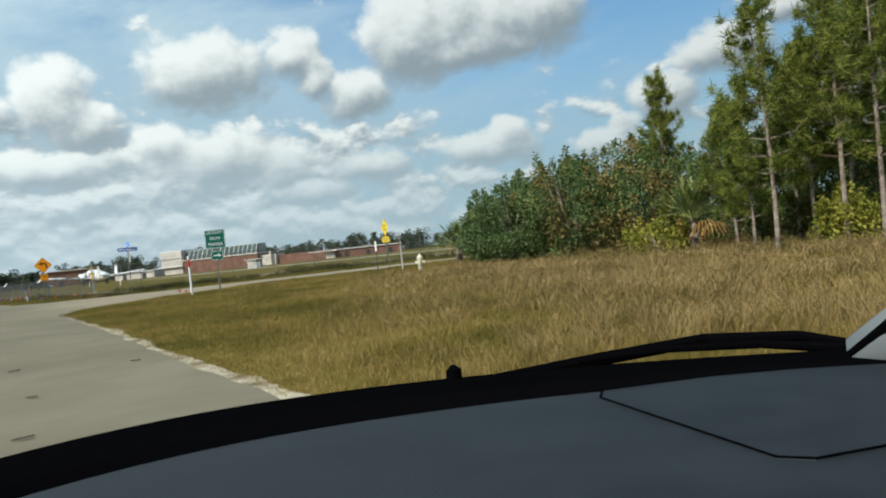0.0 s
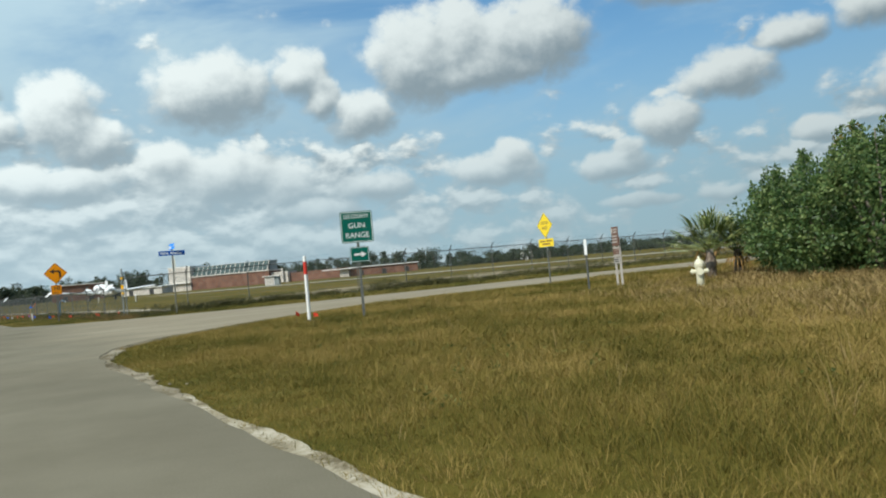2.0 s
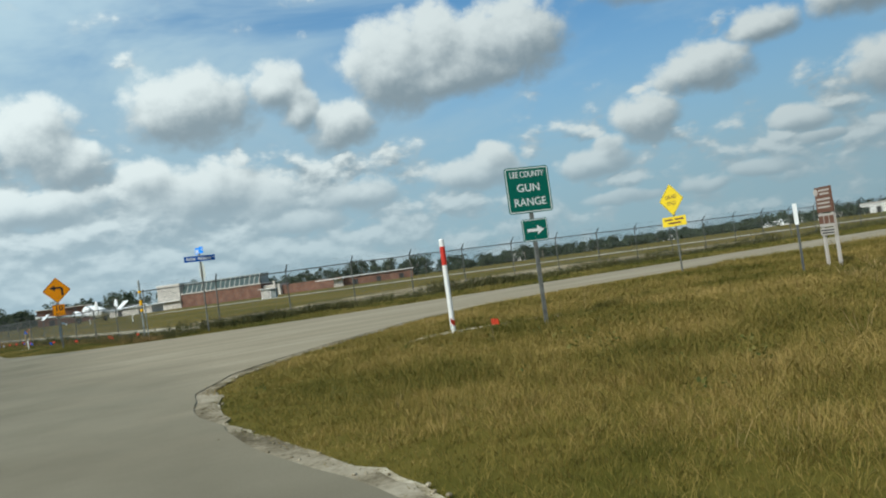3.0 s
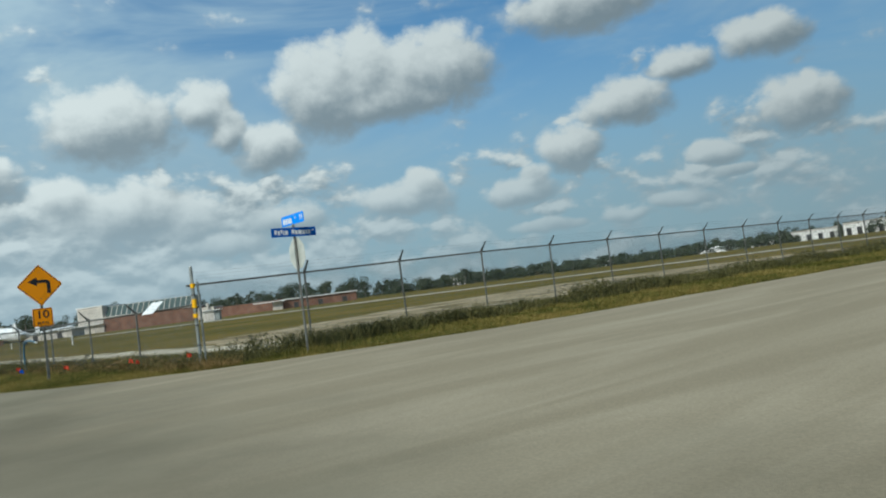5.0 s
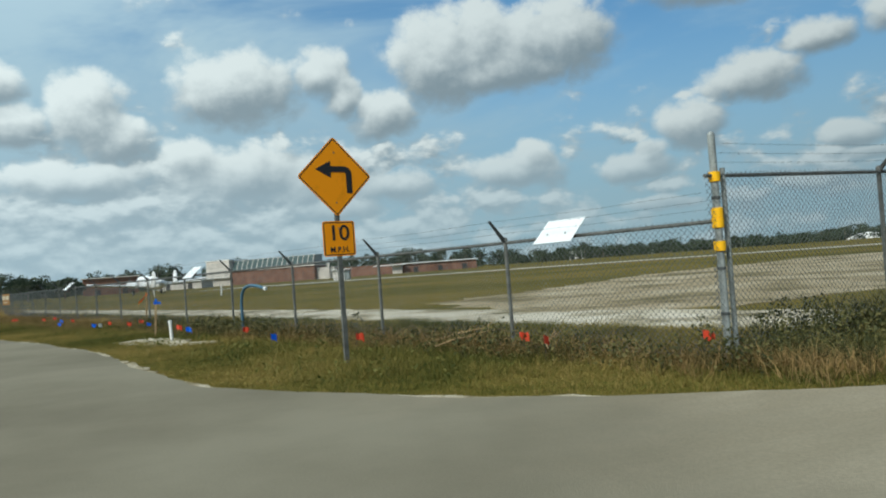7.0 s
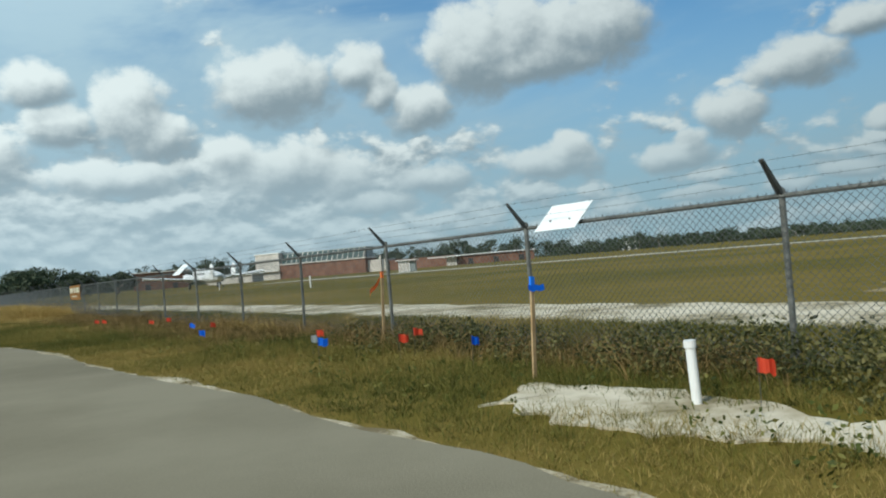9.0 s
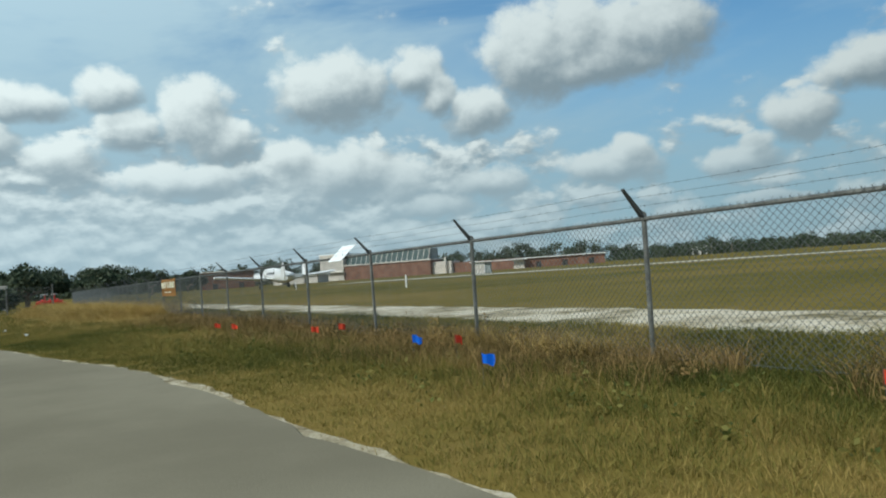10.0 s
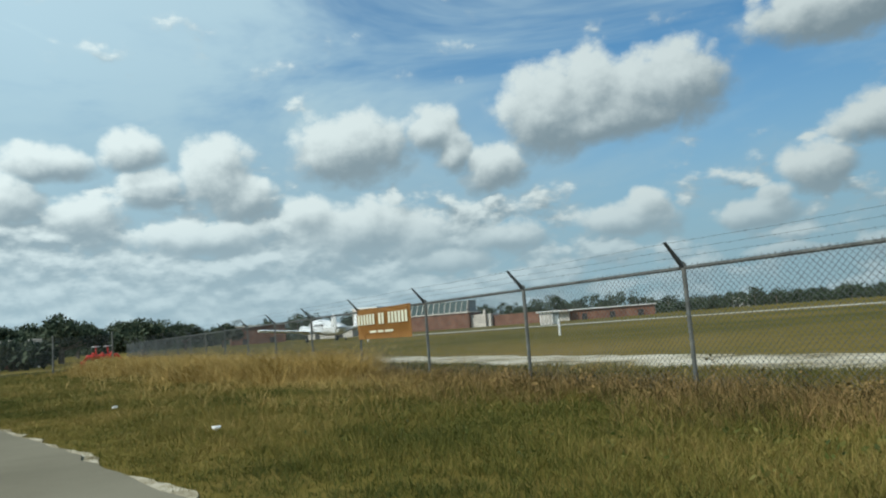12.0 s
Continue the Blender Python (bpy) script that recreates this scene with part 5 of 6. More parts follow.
for spec in ((32.2, 480, 22, 3.6, True, -30), (35.2, 500, 14, 2.6, False, -35), (38.6, 480, 24, 5.6, False, -38), (42.0, 470, 26, 6.5, False, -40), (12.6, 520, 9, 5.2, False, -12), (24, 560, 8, 3.6, False, -24), (18.2, 540, 7, 3.0, False, -18), (28.0, 520, 9, 3.2, False, -28)):
    build_far_hall(*spec)


def build_aeroplane():
    """A twin-engined, twin-finned tail-dragger, tail towards the road. Local +y is its nose."""
    p = empty("aeroplane", (-70.5, 194, 0), 36, "white twin-engined propeller aeroplane with twin fins, parked tail to the fence", "aeroplane")
    body = [(-9.0, 1.9, 0.25), (-8.2, 1.95, 0.6), (-6.0, 2.05, 0.95), (-3, 2.2, 1.25), (0, 2.4, 1.45), (4, 2.75, 1.45), (7, 3.0, 1.15), (8.6, 3.0, 0.75), (9.4, 2.95, 0.15)]
    part("fuselage", tubed([(0, y, z) for y, z, r in body], [r for y, z, r in body], 18), M_AIRCRAFT, p, smooth=True)

    def surface(root, tip, chord0, chord1, thick):
        bm = bmesh.new()
        rings = []
        for at, c in ((root, chord0), (tip, chord1)):
            at = Vector(at)
            prof = [(0.5, 0), (0.25, 0.5), (-0.1, 0.45), (-0.5, 0.03), (-0.5, -0.03), (-0.1, -0.35), (0.25, -0.4)]
            up = Vector((0, 0, 1)) if abs(tip[2] - root[2]) < abs(tip[0] - root[0]) else Vector((1, 0, 0))
            rings.append([bm.verts.new(at + Vector((0, c * a, 0)) + up * (thick * b)) for a, b in prof])
        n = len(rings[0])
        for k in range(n):
            bm.faces.new((rings[0][k], rings[0][(k + 1) % n], rings[1][(k + 1) % n], rings[1][k]))
        for r in rings:
            bm.faces.new(r)
        return bm

    def rounded_fin(x, y, z0, z1, chord):
        """An egg-shaped fin and rudder, standing along the body."""
        bm = bmesh.new()
        count = 22
        sides = []
        for dx in (-0.09, 0.09):
            ring = []
            for k in range(count):
                t = 2 * math.pi * k / count
                lift = 0.5 + 0.5 * math.sin(t)
                ring.append(bm.verts.new((x + dx, y + chord / 2 * math.cos(t) * (1.15 - 0.35 * lift) - 0.25 * lift, z0 + (z1 - z0) * lift)))
            sides.append(ring)
            bm.faces.new(ring)
        for k in range(count):
            bm.faces.new((sides[0][k], sides[0][(k + 1) % count], sides[1][(k + 1) % count], sides[1][k]))
        return bm

    part("tailplane", boxed(-2.2, 2.2, -9.1, -7.3, 2.15, 2.4, bevel=0.08), M_AIRCRAFT, p)
    for s in (-1, 1):
        part("wing", surface((s * 0.8, 2.6, 1.75), (s * 12.6, 1.7, 2.75), 4.4, 1.8, 0.6), M_AIRCRAFT, p)
        fin = part("fin", rounded_fin(s * 2.2, -8.2, 1.45, 4.75, 2.5), M_AIRCRAFT, p, "rounded white tail fin")
        part("rudder_hinge", boxed(s * 2.2 - 0.11, s * 2.2 + 0.11, -8.72, -8.68, 1.9, 4.3), M_ROOFGREY, fin)
        e = part("engine", tubed([(s * 3.0, 0.6, 1.9), (s * 3.0, 3.0, 2.15), (s * 3.0, 5.4, 2.4), (s * 3.0, 5.7, 2.42)], [0.35, 0.8, 0.85, 0.6], 14), M_AIRCRAFT, p, "white engine nacelle")
        part("propeller", boxed(s * 3.0 - 0.12, s * 3.0 + 0.12, 5.75, 5.82, 0.85, 4.0), M_DARKSTEEL, e)
        wheel = part("wheel", tubed([(s * 3.0 - 0.18, 3.6, 0.55), (s * 3.0 + 0.18, 3.6, 0.55)], 0.56, 16), M_BLACK, p)
        part("hub", tubed([(s * 3.0 - 0.19, 3.6, 0.55), (s * 3.0 + 0.19, 3.6, 0.55)], 0.25, 12), M_WHITEPAINT, wheel)
        part("leg", tubed([(s * 3.0, 3.6, 0.55), (s * 3.0, 3.2, 1.8)], 0.12, 8), M_STEEL, p)
        for k in range(4):
            part("window", boxed(s * 1.33 - 0.12, s * 1.33 + 0.12, -0.6 + 1.2 * k, -0.05 + 1.2 * k, 2.75, 3.2, bevel=0.05), M_DARKOPEN, p)
    part("tail_wheel", tubed([(-0.08, -8.0, 0.25), (0.08, -8.0, 0.25)], 0.25, 12), M_BLACK, p)
    part("tail_strut", tubed([(0, -8.0, 0.25), (0, -7.6, 1.6)], 0.06, 8), M_STEEL, p)


build_aeroplane()


def build_field_marker(x, y, h=0.95):
    s = empty("field_marker", (x, y, 0), 0, "short white marker post on the airfield grass", "marker post", "airfield markers")
    part("post", tubed([(0, 0, -0.05), (0, 0, h), (0, 0, h + 0.03)], [0.07, 0.07, 0.03], 10), M_WHITEPAINT, s)


for x, y in ((-33.0, 102.5), (-52.0, 140.0)):
    build_field_marker(x, y)


def build_valve_set():
    """Red water valves above ground, beside the road's bend."""
    v = empty("valve_assembly", (-61.5, 103.5, 0), 35, "red painted water valve assembly with white handwheels", "valve")
    v.scale = (1.35, 1.35, 1.35)
    part("pipe", tubed([(-0.8, 0, -0.05), (-0.8, 0, 0.35), (-0.65, 0, 0.55), (0.65, 0, 0.55), (0.8, 0, 0.35), (0.8, 0, -0.05)], 0.11, 12), M_RED, v)
    for x in (-0.4, 0.0, 0.4):
        part("flange", tubed([(x - 0.05, 0, 0.55), (x + 0.05, 0, 0.55)], 0.2, 14), M_RED, v)
    for x in (-0.25, 0.25):
        part("stem", tubed([(x, 0, 0.6), (x, 0, 1.05)], 0.04, 8), M_RED, v)
        part("handwheel", tubed([(x, 0, 1.0), (x, 0, 1.04)], 0.17, 14), M_WHITEPAINT, v, "white handwheel")


build_valve_set()
gate = empty("yard_fence", (-66, 95, 0), 10, "short run of chain-link fence before dark trees", "fence", "", "structure")
yard_post, yard_mesh = post_data(2.0, 0.04), link_mesh(BAY, 1.85)
for k in range(7):
    share("post", yard_post, gate, pose(-9 + k * BAY, 0, 0))
    if k < 6:
        share("wire_mesh", yard_mesh, gate, pose(-9 + k * BAY, -0.03, 0.08))


def build_carport():
    c = empty("carport", (-82.9, 128.5, 0), 38, "open carport with a pale flat roof on white posts", "carport")
    part("roof", boxed(-11.0, 0.3, 0, 6.0, 2.45, 2.85, bevel=0.04), M_PALE, c)
    for x in (-10.6, -7.0, -3.4, 0.0):
        for y in (0.3, 5.7):
            part("post", boxed(x - 0.09, x + 0.09, y - 0.09, y + 0.09, -0.05, 2.45, bevel=0.01), M_WHITEPAINT, c)
    # no wall is known here: added to keep the space below the roof dark
    part("added_back_wall", boxed(-10.9, 0.2, 5.85, 6.0, 0, 2.45), M_BRICK, c)


build_carport()


def build_scrap(x, y, seed):
    g = random.Random(seed)
    s = bmesh.new()
    bmesh.ops.create_icosphere(s, subdivisions=1, radius=0.04)
    for v in s.verts:
        v.co = Vector((v.co.x * 1.3, v.co.y, v.co.z * 0.6 + 0.05)) * g.uniform(0.7, 1.2)
    ob = part("paper_scrap", s, M_WHITEPAINT, None, m=pose(x, y, 0.1))
    tagged(ob, "crumpled white scrap of litter in the grass", "litter", "litter")


for i, (x, y) in enumerate([(-41.4, 69.8), (-38.4, 66.4)]):
    build_scrap(x, y, i)

def build_dead_leaf(x, y, seed):
    g = random.Random(seed)
    bm = bmesh.new()
    for side in (-1, 1):
        rows = [[(0.2 * t - 0.1, side * 0.035 * w * math.sin(math.pi * t), 0.012 + 0.016 * w + 0.01 * t) for w in (0, 0.5, 1)] for t in (0.02, 0.25, 0.5, 0.75, 0.98)]
        made = [[bm.verts.new(p) for p in row] for row in rows]
        for a, b in zip(made, made[1:]):
            for k in range(2):
                bm.faces.new((a[k], a[k + 1], b[k + 1], b[k]))
    ob = part("dead_leaf", bm, M_BARK, None, m=pose(x, y, 0.03, 0, 0, g.uniform(-25, 25)) @ Matrix.Scale(0.75, 4))
    tagged(ob, "curled dark brown dead leaf on the asphalt", "leaf", "dead leaves on the road")


for i, (x, y) in enumerate([(1.43, 0.12), (2.79, -2.36), (3.62, -4.28), (3.04, -0.23)]):
    build_dead_leaf(x, y, i)


def build_dry_branch(x, y, turn, length, seed):
    g = random.Random(seed)
    bm = bmesh.new()
    main = [Vector((length * t, 0.05 * math.sin(5 * t), 0.12 + 0.35 * length * t * (1 - 0.4 * t))) for t in (0, 0.25, 0.5, 0.75, 1)]
    tube(bm, main, [0.011, 0.01, 0.008, 0.006, 0.003], 6)
    for k in range(5):
        at = main[1].lerp(main[4], g.random())
        tube(bm, [at, at + Vector((0.12 * g.random(), g.uniform(-0.16, 0.16), g.uniform(0.02, 0.14)))], [0.005, 0.002], 4)
    tagged(part("dry_branch", bm, M_WOOD, None, m=pose(x, y, -0.02, 0, 0, turn)), "bare pale dry branch lying in the weeds", "branch", "dry branches")


for i, (x, y, turn, length) in enumerate([(-15.0, 41.3, -30, 1.0), (-14.75, 41.1, -12, 0.8), (-14.9, 40.9, -45, 0.7), (-13.6, 39.6, 70, 0.6)]):
    build_dry_branch(x, y, turn, length, i)

# ---------------------------------------------------------------- grass and weeds
WAY = [(6.2, -9.5), (-5.6, 13.3), (-12.5, 25.8), (-17.4, 34.6), (-23.1, 43.9), (-28.1, 51.0), (-35.4, 59.3), (-40.0, 64.5)]


def scatter(outline, density, near=9.0, fall=14.0, least=0.12):
    """Random ground points in an outline, thinning away from the road."""
    xs, ys = [p[0] for p in outline], [p[1] for p in outline]
    area = (max(xs) - min(xs)) * (max(ys) - min(ys))
    pts = np.c_[rng.uniform(min(xs), max(xs), int(area * density)), rng.uniform(min(ys), max(ys), int(area * density))]
    pts = pts[inside(pts, outline)]
    d = away(pts, WAY)
    keep = rng.random(len(pts)) < np.clip(np.exp(-(d - near) / fall), least, 1)
    return pts[keep], d[keep]


def grow(name, outline, density, low_h, high_h, mat, edge=None, width=0.0055, label="", lean=0.55, keep=None, **more):
    pts, d = scatter(outline, density, **more)
    bare = away(pts, [(-21.4, 47.8), (-20.2, 46.6), (-19.2, 45.6)]) > 0.12 + 0.5 * rng.random(len(pts))
    bare &= away(pts, [(-3.0, 21.7), (-1.6, 22.5), (0.1, 22.85)]) > 0.16 + 0.15 * rng.random(len(pts))
    pts, d = pts[bare], d[bare]
    if keep is not None:
        ok = keep(pts)
        pts, d = pts[ok], d[ok]
    f = 0.55 * wave(pts, 1.7, 0.3) + 0.45 * wave(pts, 0.5, 2.0)
    h = (low_h + (high_h - low_h) * f) * rng.uniform(0.5, 1.15, len(pts))
    if edge is not None:
        e = away(pts, edge)
        clear = 0.12 * np.exp(-(np.hypot(pts[:, 0] + 4.9, pts[:, 1] - 19.3) / 4.2) ** 2) if edge is EDGE_A_NEAR else 0.0
        e = e - clear
        ok = e > 0.28 * rng.random(len(pts)) ** 2
        pts, d, h, e = pts[ok], d[ok], h[ok], e[ok]
        h *= np.clip(0.3 + e / 2.6, 0, 1)
    return blades(name, pts, h, width * np.clip(d / 5.0, 0.8, 3.0), mat, lean, label=label)


MEADOW = EDGE_A[1:19] + [(34, 44.0), (36, 20), (34, -9.5)]
VERGE = EDGE_B[5:31] + [(-70, 96)] + [low(k, -2.6) for k in range(28, -1, -1)]
ROADSIDE = [(60, 62.5)] + EDGE_B[1:7] + [tall(0, -0.8), tall(22, -0.8)]
EDGE_A_NEAR, EDGE_B_NEAR = EDGE_A[1:19], EDGE_B[1:31]
grow("meadow_turf", MEADOW, 150, 0.06, 0.17, M_GRASS, EDGE_A_NEAR, label="short dry matted grass", width=0.005, lean=0.8)
grow("meadow_grass", MEADOW, 100, 0.09, 0.27, M_GRASS, EDGE_A_NEAR, lean=0.85, width=0.005, label="knee-high dry tan and olive meadow grass")
grow("tall_dry_grass", MEADOW, 9, 0.25, 0.6, M_TANGRASS, EDGE_A_NEAR, label="tall straw-coloured grass stalks", width=0.0045, least=0.3,
     keep=lambda p: (rng.random(len(p)) < np.clip((p[:, 0] - 4.5) / 9 - (p[:, 1] - 6) / 40, 0.03, 0.95)) & (wave(p, 2.5, 5.0) > 0.4))
grow("brown_grass", MEADOW, 80, 0.18, 0.42, M_TANGRASS, EDGE_A_NEAR, label="brownish tan tangled dry grass before the trees", width=0.005, lean=0.8, least=0.4,
     keep=lambda p: (rng.random(len(p)) < np.clip((p[:, 0] - 4.5) / 5.0 - np.maximum(p[:, 1] - 22, 0) / 4, 0, 1)) & (wave(p, 1.2, 7.0) > 0.3))
grow("verge_turf", VERGE, 170, 0.06, 0.16, M_GREEN, EDGE_B_NEAR, label="short matted verge grass", width=0.005, lean=0.8)
grow("verge_grass", VERGE, 120, 0.08, 0.25, M_GREEN, EDGE_B_NEAR, lean=0.85, width=0.005, label="rough green and tan grass between road and fence")
grow("roadside_grass", ROADSIDE, 55, 0.1, 0.28, M_GREEN, EDGE_B_NEAR, label="rough grass strip along the side road", lean=0.8)
grow("roadside_dry_grass", ROADSIDE, 110, 0.07, 0.2, M_GREEN, EDGE_B_NEAR, label="olive and tan cut grass strip along the side road", lean=0.85)
grow("golden_grass", VERGE, 260, 0.42, 1.0, M_STRAW, None, label="clumps of tall golden grass", width=0.005, lean=0.95, least=0.4,
     keep=lambda p: (rng.random(len(p)) < np.exp(-(away(p, [low(14.8, 0.9), low(19, 1.5), low(24, 2.4)]) / (0.7 + 1.3 * wave(p, 1.9, 4.0))) ** 2) - 0.06) & (wave(p, 1.1, 3.0) > 0.36))
grow("golden_fringe", VERGE, 60, 0.15, 0.5, M_STRAW, None, label="thin golden grass at the foot of the clumps", width=0.005, lean=0.95, least=0.4,
     keep=lambda p: (rng.random(len(p)) < 0.6 * np.exp(-(away(p, [low(13.5, 1.2), low(24, 2.8)]) / 2.3) ** 2)) & (wave(p, 0.8, 9.0) > 0.4))
grow("golden_clump", VERGE, 110, 0.3, 0.62, M_STRAW, None, label="single clump of arching golden grass at the fence", width=0.0045, lean=0.9,
     keep=lambda p: away(p, [low(7.25, 0.05), low(8.1, -0.05)]) < 0.5 * wave(p, 0.8, 1.0) + 0.1)
grow("russet_grass", VERGE, 80, 0.18, 0.42, M_RUSTY, EDGE_B_NEAR, label="low russet dry grass before the fence", width=0.005, lean=0.85,
     keep=lambda p: (rng.random(len(p)) < np.exp(-(away(p, [low(7, 0.9), low(14, 0.9)]) / 0.9) ** 2)) & (wave(p, 1.1, 6.0) > 0.35))


def build_weeds(name, line, count, reach, low_h, high_h, seed, mat, label):
    """Leafy weeds in uneven heaps along a line."""
    g = np.random.default_rng(seed)
    cs, rs = [], []
    for k in range(count):
        i = g.integers(0, len(line) - 1)
        s = g.random()
        x = line[i][0] * (1 - s) + line[i + 1][0] * s + g.normal() * reach
        y = line[i][1] * (1 - s) + line[i + 1][1] * s + g.normal() * reach
        big = float(wave(np.array([[x, y]]), 1.4, seed * 0.7)[0])
        here = np.array([[x, y]])
        if g.random() > 0.2 + big or away(here, EDGE_B_NEAR)[0] < 0.35 or away(here, WAY)[0] < 3.0:
            continue
        h = low_h + (high_h - low_h) * big * g.uniform(0.5, 1.1)
        for z in np.arange(0.05, h, 0.11):
            cs.append((x + g.normal() * 0.07, y + g.normal() * 0.07, z))
            rs.append(0.11 * (1.1 - 0.5 * z / h))
    v, t = leaves(np.array(cs), np.array(rs), 16, 0.042, 1.0, 0.0, 0.0)
    tagged(new(name, mesh_np(name, v, t, mat)), label, "weeds", kind="stuff")


grow("fence_grass", VERGE, 150, 0.2, 0.5, M_RUSTY, None, label="rusty brown dry weeds along the low fence", width=0.005, lean=0.85, keep=lambda p: (rng.random(len(p)) < 1.1 - away(p, [low(-0.3, 0.1), low(28, 0.1)]) / 0.8) & (wave(p, 0.9, 1.0) > 0.35))
grow("fence_thicket", ROADSIDE, 170, 0.25, 0.7, M_WEED, None, label="dark brown-green thicket of weeds along the tall fence", width=0.007, lean=0.6, keep=lambda p: (rng.random(len(p)) < 1.15 - away(p, [tall(0.3, 0.35), tall(18, 0.35)]) / 0.95) & (wave(p, 1.1, 4.0) > 0.3))
build_weeds("fence_weeds", [tall(0.2, 0.25), tall(6, 0.3), tall(16, 0.3)], 2000, 0.36, 0.15, 0.72, 1, M_WEED, "dark leafy weeds along the tall fence")
build_weeds("corner_weeds", [low(-0.1, 0.3), low(6, 0.25)], 520, 0.34, 0.1, 0.48, 2, M_WEED, "dark olive leafy weeds at the fence corner")
build_weeds("brown_weeds", [low(6, 0.4), low(16, 0.5)], 140, 0.35, 0.1, 0.45, 3, M_RUSTY, "brown and dry weeds along the low fence")
build_weeds("verge_weeds", [low(0.5, 1.6), low(5, 2.2), low(10, 2.6), low(16, 3.4)], 420, 0.75, 0.05, 0.2, 6, M_VERGEWEED, "low green broad-leaved weeds in the verge")
build_weeds("roadside_weeds", [(3.5, 9.0), (0.5, 15.0), (-1.5, 19.0), (2.0, 24.0)], 160, 1.6, 0.05, 0.16, 8, M_VERGEWEED, "low green broad-leaved weeds in the meadow")
build_weeds("meadow_weeds", [(13, 14.5), (14.5, 11), (16, 5)], 300, 1.2, 0.2, 0.7, 4, M_BROWNLEAF, "dry brown weeds before the trees")


# ---------------------------------------------------------------- the car, where the drive begins
M_DASH = material("dark_dashboard_plastic", ((0.013, 0.018, 0.0215), (0.02, 0.027, 0.032)), 0.75, 0, 8, 320, 0.2, 0.3)
M_RUBBER = plain("black_rubber", (0.0025, 0.0025, 0.003), 1.0, 0.0, 0.0)
M_TRIM = plain("pale_grey_trim", (0.5, 0.5, 0.48), 0.7)
M_BODY = material("silver_car_paint", ((0.3, 0.31, 0.32), (0.36, 0.37, 0.38)), 0.3, 0.6, 2, 60, 0.02)


def sheet(bm, rows):
    """Quads between rows of points."""
    made = [[bm.verts.new(p) for p in row] for row in rows]
    for a, b in zip(made, made[1:]):
        for k in range(len(a) - 1):
            bm.faces.new((a[k], a[k + 1], b[k + 1], b[k]))
    return bm


def screen_line(x):
    """How far ahead the foot of the windscreen lies, across the car."""
    return 1.14 - 0.52 * abs((x - 0.18) / 0.97) ** 1.8 if x > 0.18 else 1.14 - 0.32 * abs((x - 0.18) / 0.62) ** 2.2


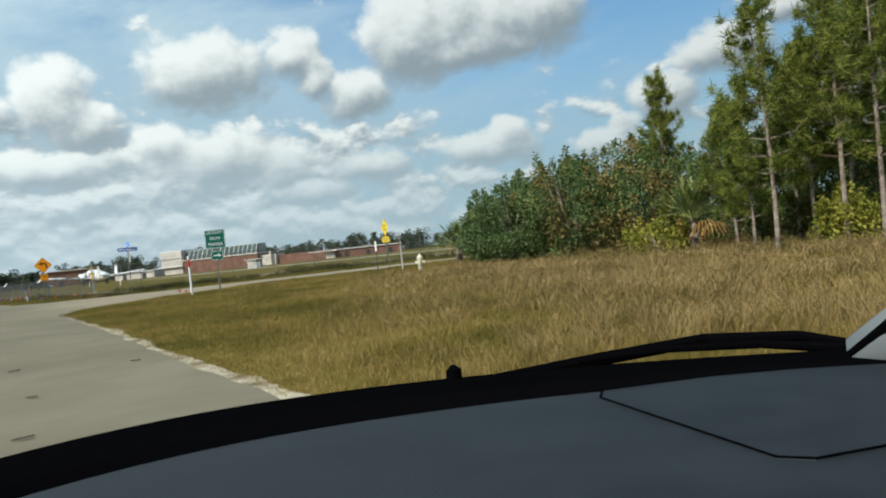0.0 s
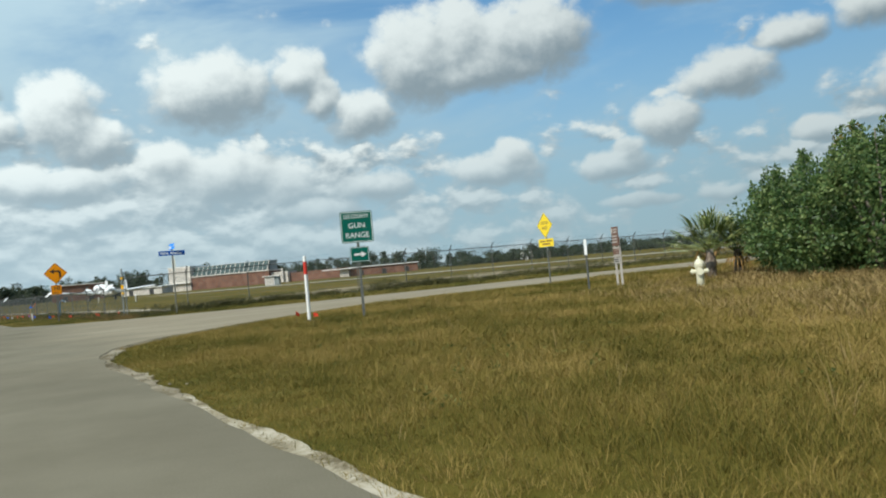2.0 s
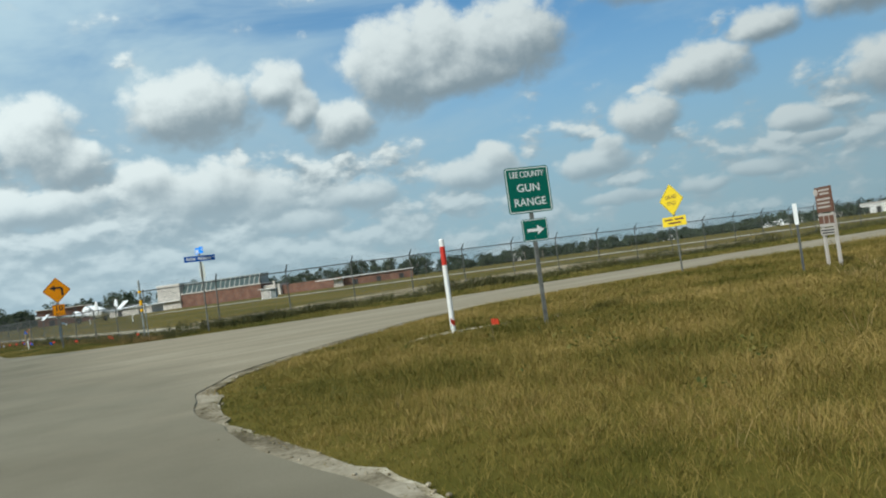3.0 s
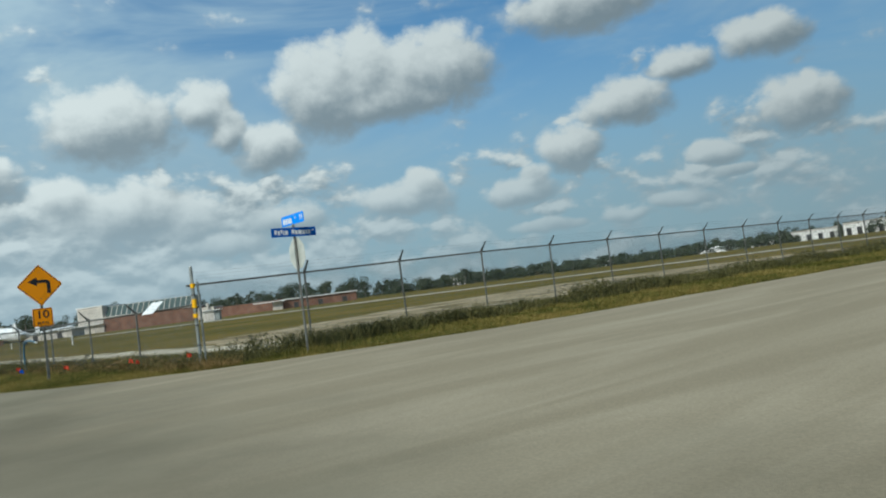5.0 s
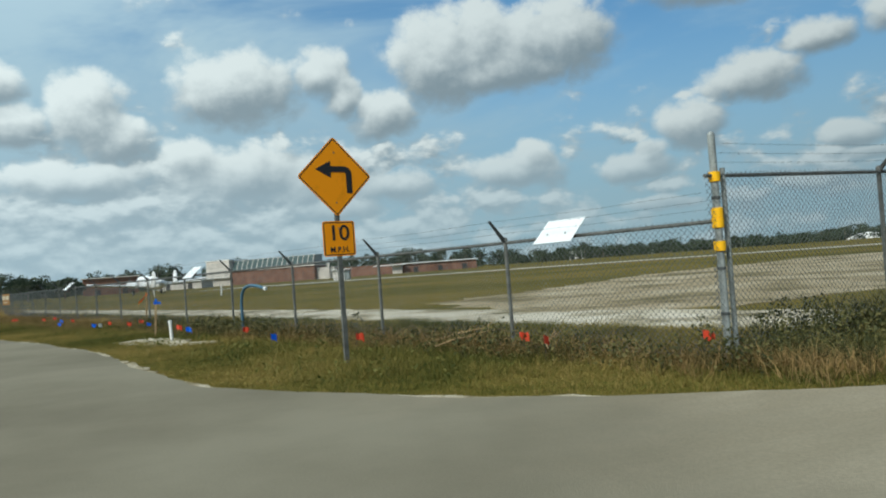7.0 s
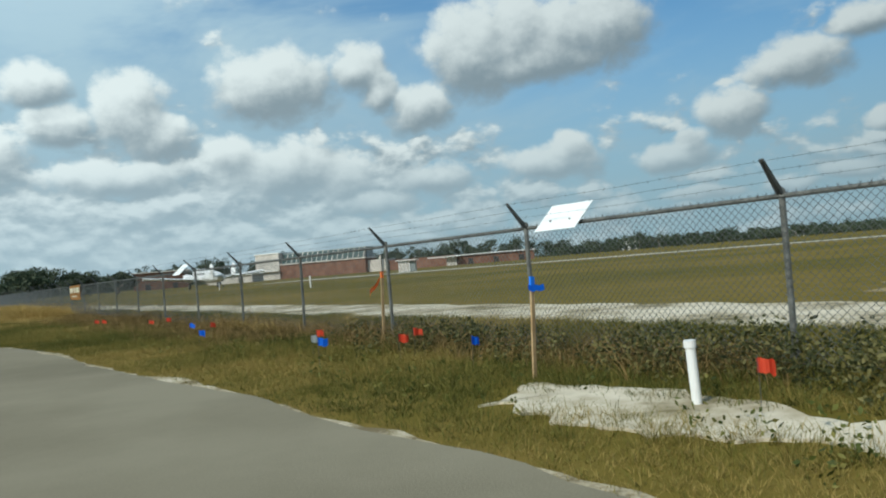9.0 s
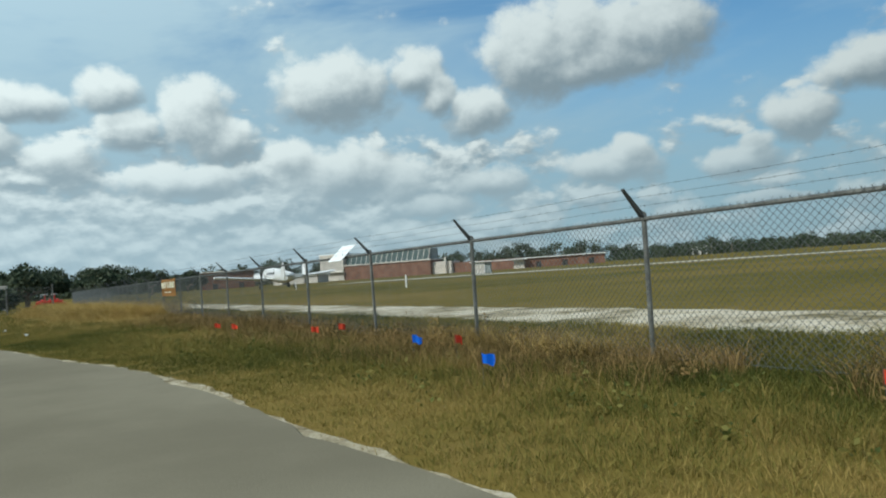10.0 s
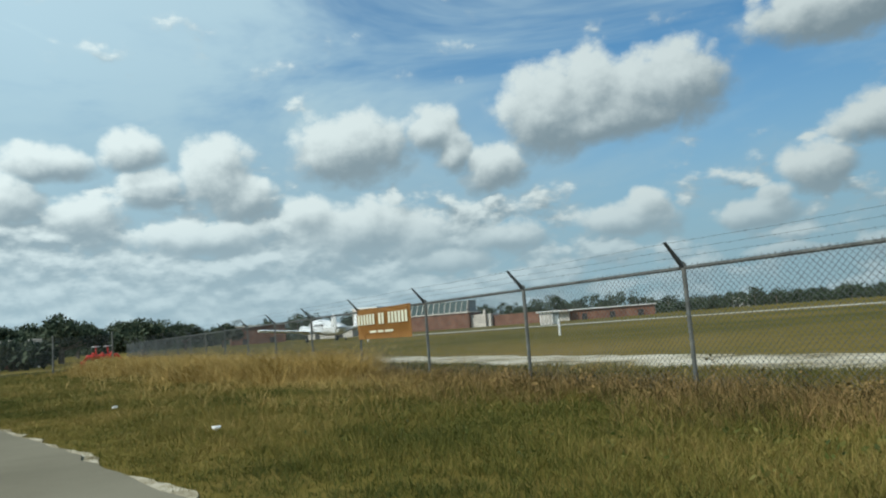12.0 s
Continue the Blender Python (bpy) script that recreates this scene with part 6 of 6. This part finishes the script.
def build_car():
    car = empty("car", (6.218, -9.54, -0.006), 24, "silver car with a dark grey dashboard and black wiper", "car")
    xs = [-0.36 + 1.55 * k / 24 for k in range(25)]
    bm = bmesh.new()
    rows = []
    for s in (0.0, 0.04, 0.1, 0.25, 0.5, 0.75, 0.92, 1.0):
        rows.append([(x, 0.3 + (screen_line(x) - 0.3) * s, 0.822 + 0.004 * math.sin(math.pi * s) - 0.25 * (1 - min(1, s / 0.1)) ** 2 - 0.012 * max(0, s - 0.92) / 0.08) for x in xs])
    part("dashboard", sheet(bm, rows), M_DASH, car, "dark grey textured dashboard", smooth=True)
    lid = [(0.70, 0.85), (0.735, 0.885), (0.9, 0.82), (1.1, 0.69), (1.13, 0.62), (1.05, 0.5), (0.73, 0.445), (0.65, 0.47), (0.63, 0.5), (0.66, 0.65)]
    bm = bmesh.new()
    top = [bm.verts.new((x, y, 0.8265)) for x, y in lid]
    skirt = [bm.verts.new((x * 1.004 - 0.0035, y * 1.004 - 0.0025, 0.824)) for x, y in lid]
    bm.faces.new(top)
    for k in range(len(lid)):
        j = (k + 1) % len(lid)
        bm.faces.new((top[k], skirt[k], skirt[j], top[j]))
    part("airbag_lid", bm, M_DASH, car, "raised airbag lid")
    ring = [Vector((x, y, 0.828)) for x, y in lid] + [Vector((*lid[0], 0.828))]
    part("seam", tubed(ring, 0.0014, 6), M_RUBBER, car)
    for k in range(9):
        x = 1.0 + 0.018 * k
        part("vent_slat", boxed(x, x + 0.006, 0.4 - 0.02 * k, 0.47 - 0.02 * k, 0.826, 0.84), M_RUBBER, car)
    # the black apron beyond the windscreen's foot
    bm = sheet(bmesh.new(), [[(x, screen_line(x) + d, z) for x in xs] for d, z in ((-0.015, 0.80), (0.0, 0.828), (0.08, 0.826), (0.2, 0.824), (0.245, 0.82), (0.27, 0.78))])
    part("cowl", bm, M_RUBBER, car, "black windscreen apron", smooth=True)
    part("washer_jet", tubed([(0.66, 1.22, 0.8), (0.66, 1.22, 0.838), (0.66, 1.225, 0.845)], [0.016, 0.015, 0.006], 10), M_RUBBER, car)
    wiper = part("wiper_arm", tubed([(1.27, 0.82, 0.812), (1.2, 0.96, 0.82), (1.05, 1.05, 0.828), (0.88, 1.12, 0.826)], [0.011, 0.008, 0.007, 0.005], 8), M_RUBBER, car, "black wiper arm")
    part("wiper_blade", tubed([(1.31, 0.84, 0.812), (1.3, 0.95, 0.822), (1.2, 1.1, 0.82), (0.98, 1.19, 0.806), (0.66, 1.27, 0.79), (0.31, 1.34, 0.79), (-0.1, 1.36, 0.79)], [0.008, 0.011, 0.013, 0.014, 0.014, 0.012, 0.01], 8), M_RUBBER, wiper)
    # roof posts, roof and sides
    for s, x0, x1 in ((1, 1.2, 1.03), (-1, -0.42, -0.26)):
        foot, head = Vector((x0, 0.72, 0.8)), Vector((x1, -0.12, 1.4))
        bm = bmesh.new()
        tube(bm, [foot, foot.lerp(head, 0.5) + Vector((0.02 * s, 0, 0.02)), head], [0.075, 0.06, 0.055], 10)
        post = part("windscreen_post", bm, M_TRIM, car, "pale grey windscreen post trim", smooth=True)
        part("seal", tubed([foot + Vector((-0.05 * s, 0.05, 0)), foot.lerp(head, 0.5) + Vector((-0.035 * s, 0.05, 0.02)), head + Vector((-0.03 * s, 0.04, 0))], 0.014, 6), M_RUBBER, post)
        part("rear_post", tubed([(x1, -1.15, 1.4), (x0, -1.75, 0.85)], [0.05, 0.09], 8), M_BODY, car)
        part("side_panel", boxed(x0 - 0.06 if s > 0 else x0 - 0.04, x0 + 0.04 if s > 0 else x0 + 0.06, -2.3, 0.66, 0.3, 0.8, bevel=0.03), M_BODY, car)
        part("front_wing", boxed(x0 - 0.06 if s > 0 else x0 - 0.04, x0 + 0.04 if s > 0 else x0 + 0.06, 0.67, 2.1, 0.3, 0.58, bevel=0.03), M_BODY, car)
        for y in (1.55, -1.35):
            wheel = part("wheel", tubed([(x0 - 0.09, y, 0.32), (x0 + 0.09, y, 0.32)], 0.29, 24), M_RUBBER, car, "black tyre")
            part("rim", tubed([(x0 - 0.095, y, 0.32), (x0 + 0.095, y, 0.32)], 0.19, 16), M_STEEL, wheel)
    bm = sheet(bmesh.new(), [[(-0.3 + 1.36 * k / 8, y, z + 0.03 * math.sin(math.pi * k / 8)) for k in range(9)] for y, z in ((-0.1, 1.39), (-0.4, 1.44), (-0.9, 1.45), (-1.2, 1.4))])
    bmesh.ops.solidify(bm, geom=bm.faces[:], thickness=0.03)
    part("roof", bm, M_BODY, car, smooth=True)
    bm = sheet(bmesh.new(), [[(-0.36 + 1.52 * k / 8, y, z + 0.02 * math.sin(math.pi * k / 8)) for k in range(9)] for y, z in ((1.3, 0.72), (1.6, 0.66), (2.0, 0.56), (2.15, 0.45), (2.15, 0.3))])
    bmesh.ops.solidify(bm, geom=bm.faces[:], thickness=0.02)
    part("bonnet", bm, M_BODY, car, smooth=True)
    part("floor", boxed(-0.4, 1.18, -2.2, 2.0, 0.22, 0.28), M_RUBBER, car)
    part("bulkhead", boxed(-0.4, 1.18, 0.4, 0.44, 0.28, 0.78), M_DASH, car)
    bm = sheet(bmesh.new(), [[(-0.36 + 1.52 * k / 8, y, z) for k in range(9)] for y, z in ((-1.72, 0.9), (-2.2, 0.88), (-2.3, 0.6), (-2.3, 0.3))])
    bmesh.ops.solidify(bm, geom=bm.faces[:], thickness=0.02)
    part("boot", bm, M_BODY, car, smooth=True)


build_car()
